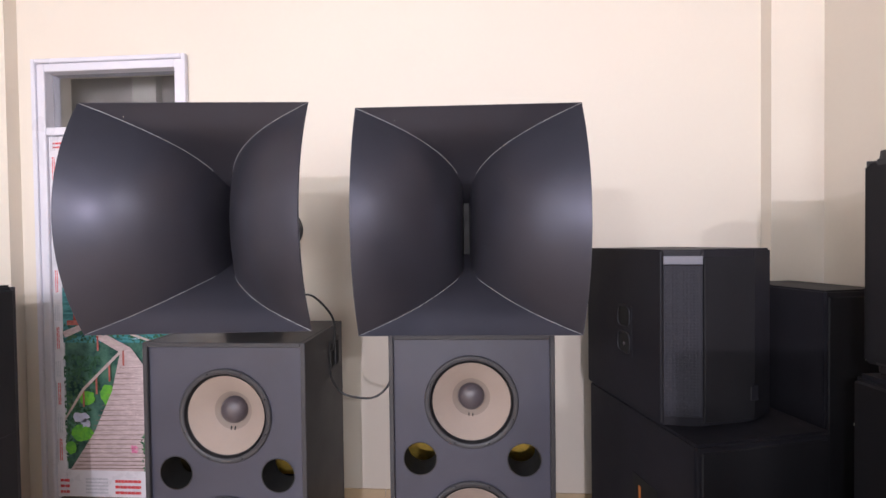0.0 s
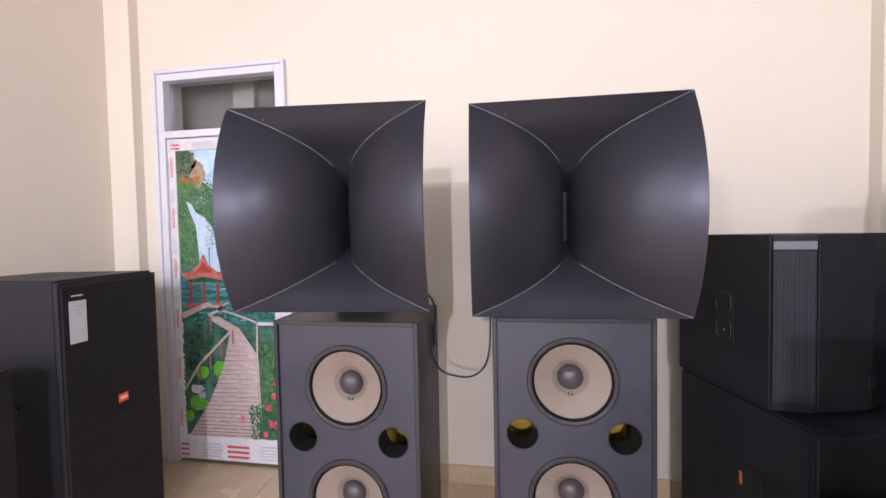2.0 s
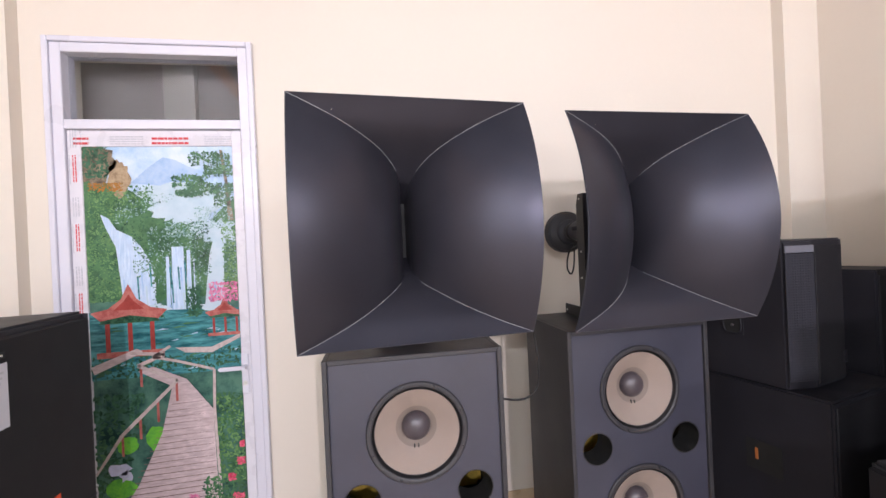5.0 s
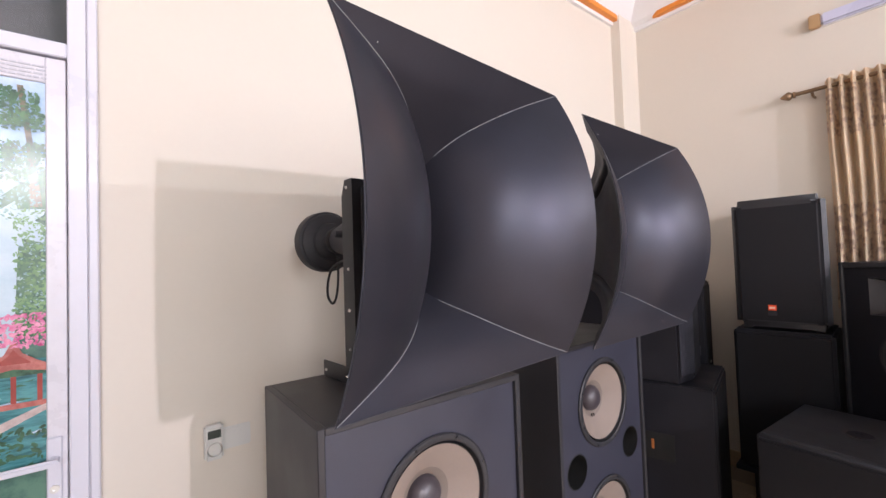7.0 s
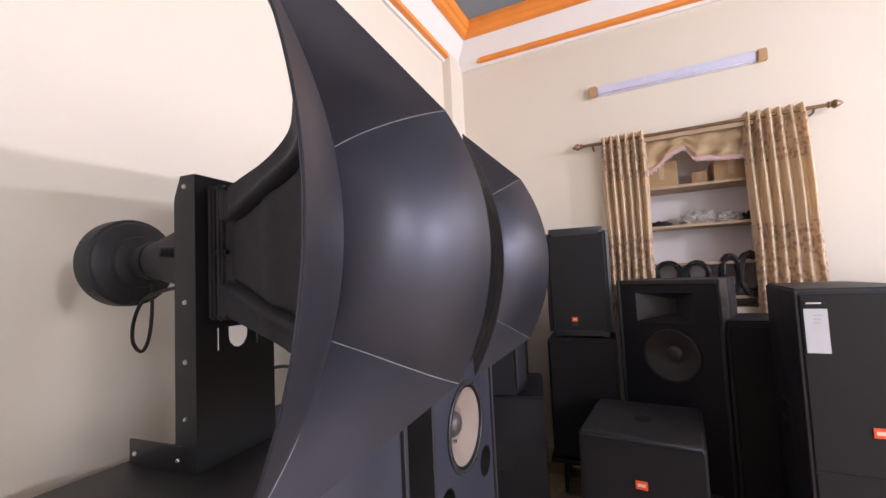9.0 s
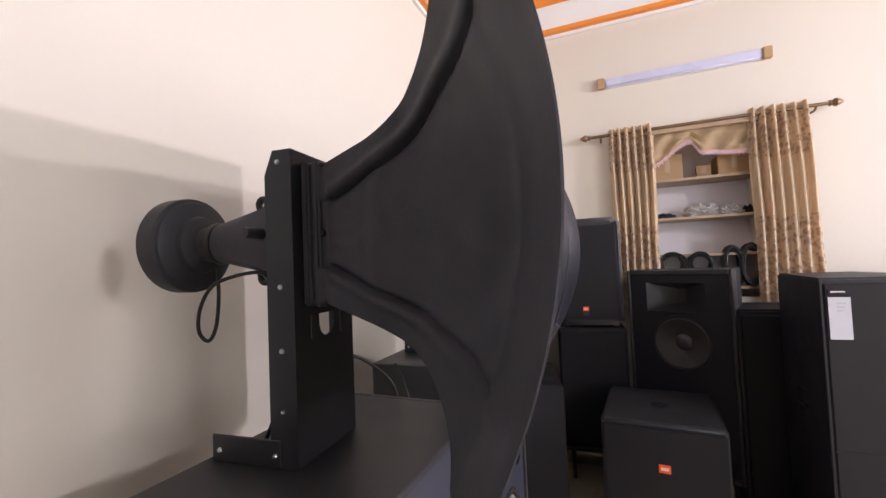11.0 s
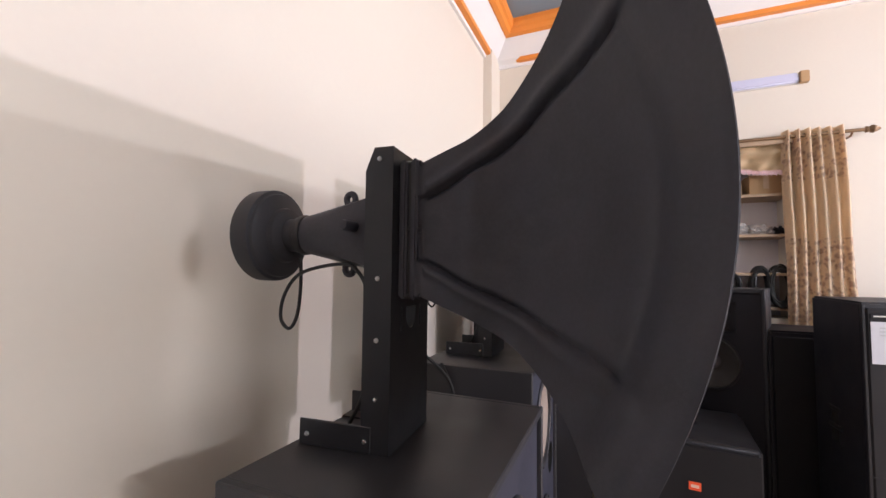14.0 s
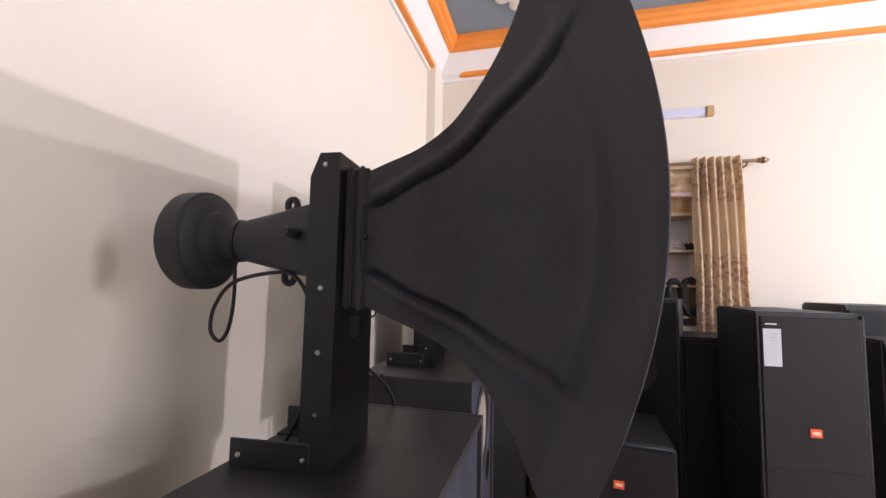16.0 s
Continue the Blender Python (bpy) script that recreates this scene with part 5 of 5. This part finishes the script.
    # pagodas
    for ox, oz, sc in ((0.26, 0.555, 1.0), (0.90, 0.548, 0.55)):
        def q(pts):
            return [(ox + a * sc, oz + b * sc) for a, b in pts]
        for cx in (-0.16, -0.015, 0.13):
            poly("pagoda_post", q(((cx, -0.09), (cx + 0.03, -0.09), (cx + 0.03, 0.0), (cx, 0.0))), 17, red)
        poly("pagoda_floor", q(((-0.22, -0.10), (0.22, -0.10), (0.22, -0.085), (-0.22, -0.085))), 18, redlit)
        poly("pagoda_shadow", q(((-0.20, -0.012), (0.20, -0.012), (0.16, 0.008), (-0.16, 0.008))), 18, dark)
        poly("pagoda_roof", q(((-0.25, 0.018), (-0.19, -0.004), (0.0, 0.008), (0.19, -0.004), (0.25, 0.018), (0.14, 0.026), (0.05, 0.050), (0.015, 0.078), (0.0, 0.088), (-0.015, 0.078), (-0.05, 0.050), (-0.14, 0.026))), 19, redlit)
        poly("pagoda_ridge", q(((-0.10, 0.022), (0.10, 0.022), (0.03, 0.045), (0.0, 0.062), (-0.03, 0.045))), 20, red)
    leaves("blossom", 0.80, 1.0, 0.585, 0.635, 120, 0.013, 21, pink)
    # bridge and boardwalk
    def stroke(name, pts, width, k, mat):
        for (a, b), (c, d) in zip(pts, pts[1:]):
            dx, dz = (c - a) * w, (d - b) * h
            l = math.hypot(dx, dz) + 1e-6
            nx, nz = -dz / l * width / 2 / w, dx / l * width / 2 / h
            poly(name, ((a + nx, b + nz), (c + nx, d + nz), (c - nx, d - nz), (a - nx, b - nz)), k, mat)

    poly("bridge_deck", ((0.0, 0.435), (0.30, 0.475), (0.34, 0.465), (0.02, 0.415)), 19, wood)
    poly("bridge_deck", ((0.55, 0.47), (0.80, 0.465), (1.0, 0.495), (1.0, 0.485), (0.80, 0.45), (0.62, 0.455)), 19, woodlit)
    poly("boardwalk", ((0.04, 0.0), (0.80, 0.0), (0.80, 0.10), (0.79, 0.30), (0.62, 0.385), (0.40, 0.425), (0.30, 0.415), (0.52, 0.37), (0.44, 0.25), (0.27, 0.12)), 20, wood)
    for i in range(22):
        t = (i + 0.5) / 22
        b = 0.33 * t ** 1.15
        a0 = 0.06 + 0.45 * min(1, b / 0.33) + 0.015
        poly("plank_gap", ((a0, b), (0.785, b + 0.004), (0.785, b + 0.0066 - 0.003 * t), (a0, b + 0.0026 - 0.001 * t)), 21, woodgap)
    stroke("railing", ((0.0, 0.16), (0.18, 0.255), (0.40, 0.33), (0.56, 0.385), (0.30, 0.43), (0.48, 0.455), (0.24, 0.465)), 0.018, 22, woodlit)
    stroke("railing", ((0.82, 0.06), (0.80, 0.30), (0.81, 0.405), (0.56, 0.435), (0.40, 0.45), (0.52, 0.475)), 0.014, 22, woodlit)
    for a, b in ((0.18, 0.255), (0.30, 0.295), (0.42, 0.335), (0.55, 0.385), (0.32, 0.43)):
        stroke("railing_post", ((a, b), (a, b - 0.055)), 0.012, 21.5, redlit)
    # lotus pond and flowers
    leaves("foliage", 0, 0.33, 0.05, 0.36, 170, 0.026, 17, dark, 0.3)
    leaves("foliage", 0, 0.30, 0.03, 0.30, 60, 0.020, 18, mid, 0.2)
    for a0, a1, b0, b1 in ((0.14, 0.28, 0.205, 0.25), (0.33, 0.49, 0.205, 0.27), (0.05, 0.26, 0.09, 0.145), (0.0, 0.10, 0.05, 0.09)):
        blob("lotus_leaf", a0, a1, b0, b1, 19.5, lime, 22, 0.1)
    for a0, a1, b0, b1 in ((0.07, 0.22, 0.15, 0.185), (0.16, 0.24, 0.135, 0.165)):
        blob("lotus_flower", a0, a1, b0, b1, 23, lilac, 14, 0.35)
    leaves("foliage", 0.82, 1.0, 0.10, 0.34, 230, 0.016, 23, mid)
    leaves("foliage", 0.82, 1.0, 0.10, 0.33, 140, 0.014, 24, light)
    leaves("foliage", 0.72, 1.0, 0.0, 0.12, 130, 0.020, 24, mid)
    leaves("foliage", 0.70, 1.0, 0.0, 0.11, 70, 0.016, 25, dark)
    for a, b, r in ((0.64, 0.07, 0.030), (0.90, 0.115, 0.024), (0.94, 0.055, 0.040), (0.99, 0.20, 0.022), (0.97, 0.155, 0.026), (0.86, 0.02, 0.022)):
        leaves("flower", a - r, a + r, b - r * 0.36, b + r * 0.36, 26, 0.012, 27, rose if a > 0.8 else pink)


mural()


# ---- small things ----
def energy_meter():
    plate = thing("wall_socket", pose(-1.165, YB, 0.962), "pale wall socket plate with rounded edges", "socket")
    part("plate", box(-0.03, -0.010, -0.05, 0.10, 0.0, 0.035, 0.004, None, 2), GREY_BOX, plate, "", True)
    th = thing("plug_meter", pose(-1.20, YB - 0.010, 0.962), "pale grey plug-in meter with a dark display and round socket", "plug meter")
    part("body", box(-0.032, -0.04, -0.065, 0.032, 0, 0.065, 0.008, None, 3), GREY_BOX, th, "", True)
    part("display", box(-0.022, -0.0425, 0.018, 0.022, -0.039, 0.048, 0.001), LCD, th)
    part("socket_ring", lathe([(0.021, 0), (0.025, 0.003), (0.027, 0)], Matrix.Translation((0, -0.04, -0.025)) @ FACE_FRONT, 28), SCREW, th)
    part("socket_well", lathe([(0, 0.0006), (0.021, 0.0006)], Matrix.Translation((0, -0.04, -0.025)) @ FACE_FRONT, 28), GREY_BOX, th)


energy_meter()


def cable(pts, label, radius=0.005):
    th = thing("cable", Matrix.Translation(pts[0]), label, "cable")
    o = Vector(pts[0])
    part("lead", tube([Vector(p) - o for p in pts], radius, 8, None, 8), RUBBER, th, "", True)


cable([(-0.452, 2.05, 1.085), (-0.442, 1.98, 1.03), (-0.40, 1.98, 0.955), (-0.33, 1.99, 0.925), (-0.25, 2.0, 0.922), (-0.19, 2.02, 0.965), (-0.165, 2.06, 1.05), (-0.16, 2.11, 1.20), (-0.15, 2.15, 1.262)], "black speaker cable sagging between two bass cabinets")
cable([(0.545, 2.27, 1.0), (0.55, 2.20, 0.7), (0.565, 2.12, 0.35), (0.60, 2.05, 0.02), (0.66, 1.9, 0.008), (0.75, 1.72, 0.008)], "black cable hanging behind a bass cabinet to the floor")
cable([(-0.72, 2.08, 1.262), (-0.66, 2.10, 1.36), (-0.56, 2.06, 1.385), (-0.46, 2.02, 1.315), (-0.425, 1.995, 1.25), (-0.43, 1.99, 1.16), (-0.449, 2.02, 1.13)], "black cable dropping from behind a horn into a side handle")
cable([(1.55, 0.62, 0.008), (1.35, 0.66, 0.008), (1.25, 0.55, 0.008), (1.40, 0.50, 0.008), (1.42, 0.66, 0.014), (1.24, 0.72, 0.008)], "black cable lying on the floor between speakers")


def coil(y, z, ry, rz, turns, seed, label):
    rng = random.Random(seed)
    th = thing("cable_coil", pose(XR + 0.02, y, z, 0, rng.uniform(-8, 8), rng.uniform(-14, 14)), label, "cable coil", "coiled cables on the shelf")
    for k in range(turns):
        a, b, ox = ry * rng.uniform(0.68, 1.06), rz * rng.uniform(0.72, 1.06), rng.uniform(-0.034, 0.034)
        ph = rng.uniform(0, 6.28)
        pts = [(ox + 0.006 * math.sin(3 * t + ph), a * math.cos(t) + 0.004 * math.sin(2 * t + ph), b * math.sin(t)) for t in [2 * math.pi * i / 28 for i in range(29)]]
        part("turn", tube(pts, 0.0062, 6), RUBBER, th, "", True)
    part("tie", box(-0.03, -0.012, -rz - 0.012, 0.03, 0.012, -rz + 0.02, 0.004), SCREW if seed % 2 else RUBBER, th)


coil(0.90, 1.565, 0.092, 0.088, 22, 3, "bundle of coiled black cable on a shelf")
coil(0.71, 1.56, 0.085, 0.088, 20, 4, "bundle of coiled black cable on a shelf")
coil(0.50, 1.545, 0.066, 0.14, 22, 5, "bundle of black cable hanging upright on a shelf")
coil(0.38, 1.54, 0.072, 0.155, 22, 6, "bundle of black cable hanging upright on a shelf")
setting("niche_shelf", box(XR + 0.002, NY0 + 0.001, 1.36, XR + 0.299, NY1 - 0.001, 1.385, 0.002), SHELF)


def carton(x, y, z, sx, sy, sz, rz, label):
    th = thing("carton", pose(x, y, z, 0, 0, rz), label, "box", "cartons on the shelf")
    part("carton_body", box(-sx / 2, -sy / 2, 0, sx / 2, sy / 2, sz, 0.003), CARTON, th)
    part("flap", box(-sx / 2 + 0.001, -sy / 2 - 0.001, sz, sx / 2 - 0.001, -0.002, sz + 0.003), CARTON, th)
    part("flap", box(-sx / 2 + 0.001, 0.002, sz, sx / 2 - 0.001, sy / 2 + 0.001, sz + 0.003), CARTON, th)
    part("tape", box(-sx / 2 - 0.001, -0.018, 0.3 * sz, -sx / 2, 0.018, sz, 0), SHELF, th)


carton(XR + 0.13, 0.90, 2.245, 0.20, 0.22, 0.20, 4, "brown cardboard box on the upper shelf")
carton(XR + 0.13, 0.63, 2.245, 0.14, 0.10, 0.09, -7, "small brown cardboard box on the upper shelf")
carton(XR + 0.14, 0.44, 2.245, 0.20, 0.22, 0.15, 2, "brown cardboard box under the valance")


def crumple(name, x, y, z, sx, sy, sz, mat, label, category, seed):
    th = thing(name, pose(x, y, z), label, category)
    own = bmesh.new()
    bmesh.ops.create_icosphere(own, subdivisions=4, radius=1)
    off = Vector((seed * 3.1, 0, 0))
    for v in own.verts:
        d = v.co.normalized()
        r = 1 + 0.35 * noise.noise(d * 2.2 + off) + 0.22 * noise.noise(d * 6 + off)
        v.co = Vector((d.x * sx * r, d.y * sy * r, max(0.0, (d.z * 0.6 + 0.4) * sz * r)))
    part("crumpled_body", own, mat, th)


crumple("plastic_bag", XR + 0.12, 0.66, 1.935, 0.08, 0.12, 0.10, PLASTIC_BAG, "crumpled clear plastic bag on the middle shelf", "plastic bag", 1)
crumple("plastic_bag", XR + 0.12, 0.47, 1.935, 0.07, 0.09, 0.075, PLASTIC_BAG, "crumpled clear plastic bag on the middle shelf", "plastic bag", 2)
crumple("cable_bundle", XR + 0.10, 0.93, 1.935, 0.05, 0.08, 0.04, RUBBER, "small heap of black cable on the middle shelf", "cable", 3)
crumple("microphone_case", XR + 0.10, 0.35, 1.935, 0.05, 0.035, 0.06, CAB_DULL, "small black pouch on the middle shelf", "pouch", 4)


def rosette():
    th = thing("ceiling_rosette", pose(1.33, 1.62, ZC), "white moulded plaster rosette on the ceiling", "ceiling rosette")
    prof = [(0.0, -0.05), (0.10, -0.05), (0.14, -0.035), (0.20, -0.03), (0.24, -0.04), (0.28, -0.025), (0.30, 0.0)]
    part("disc", lathe(prof, Matrix(), 48), CORNICE, th, "", True)
    for k in range(12):
        a = 2 * math.pi * k / 12
        part("petal", lathe([(0, -0.03), (0.035, -0.026), (0.06, -0.012), (0.066, 0.0)], Matrix.Translation((0.30 * math.cos(a), 0.30 * math.sin(a), 0)), 16), CORNICE, th, "", True)


rosette()


tiles()
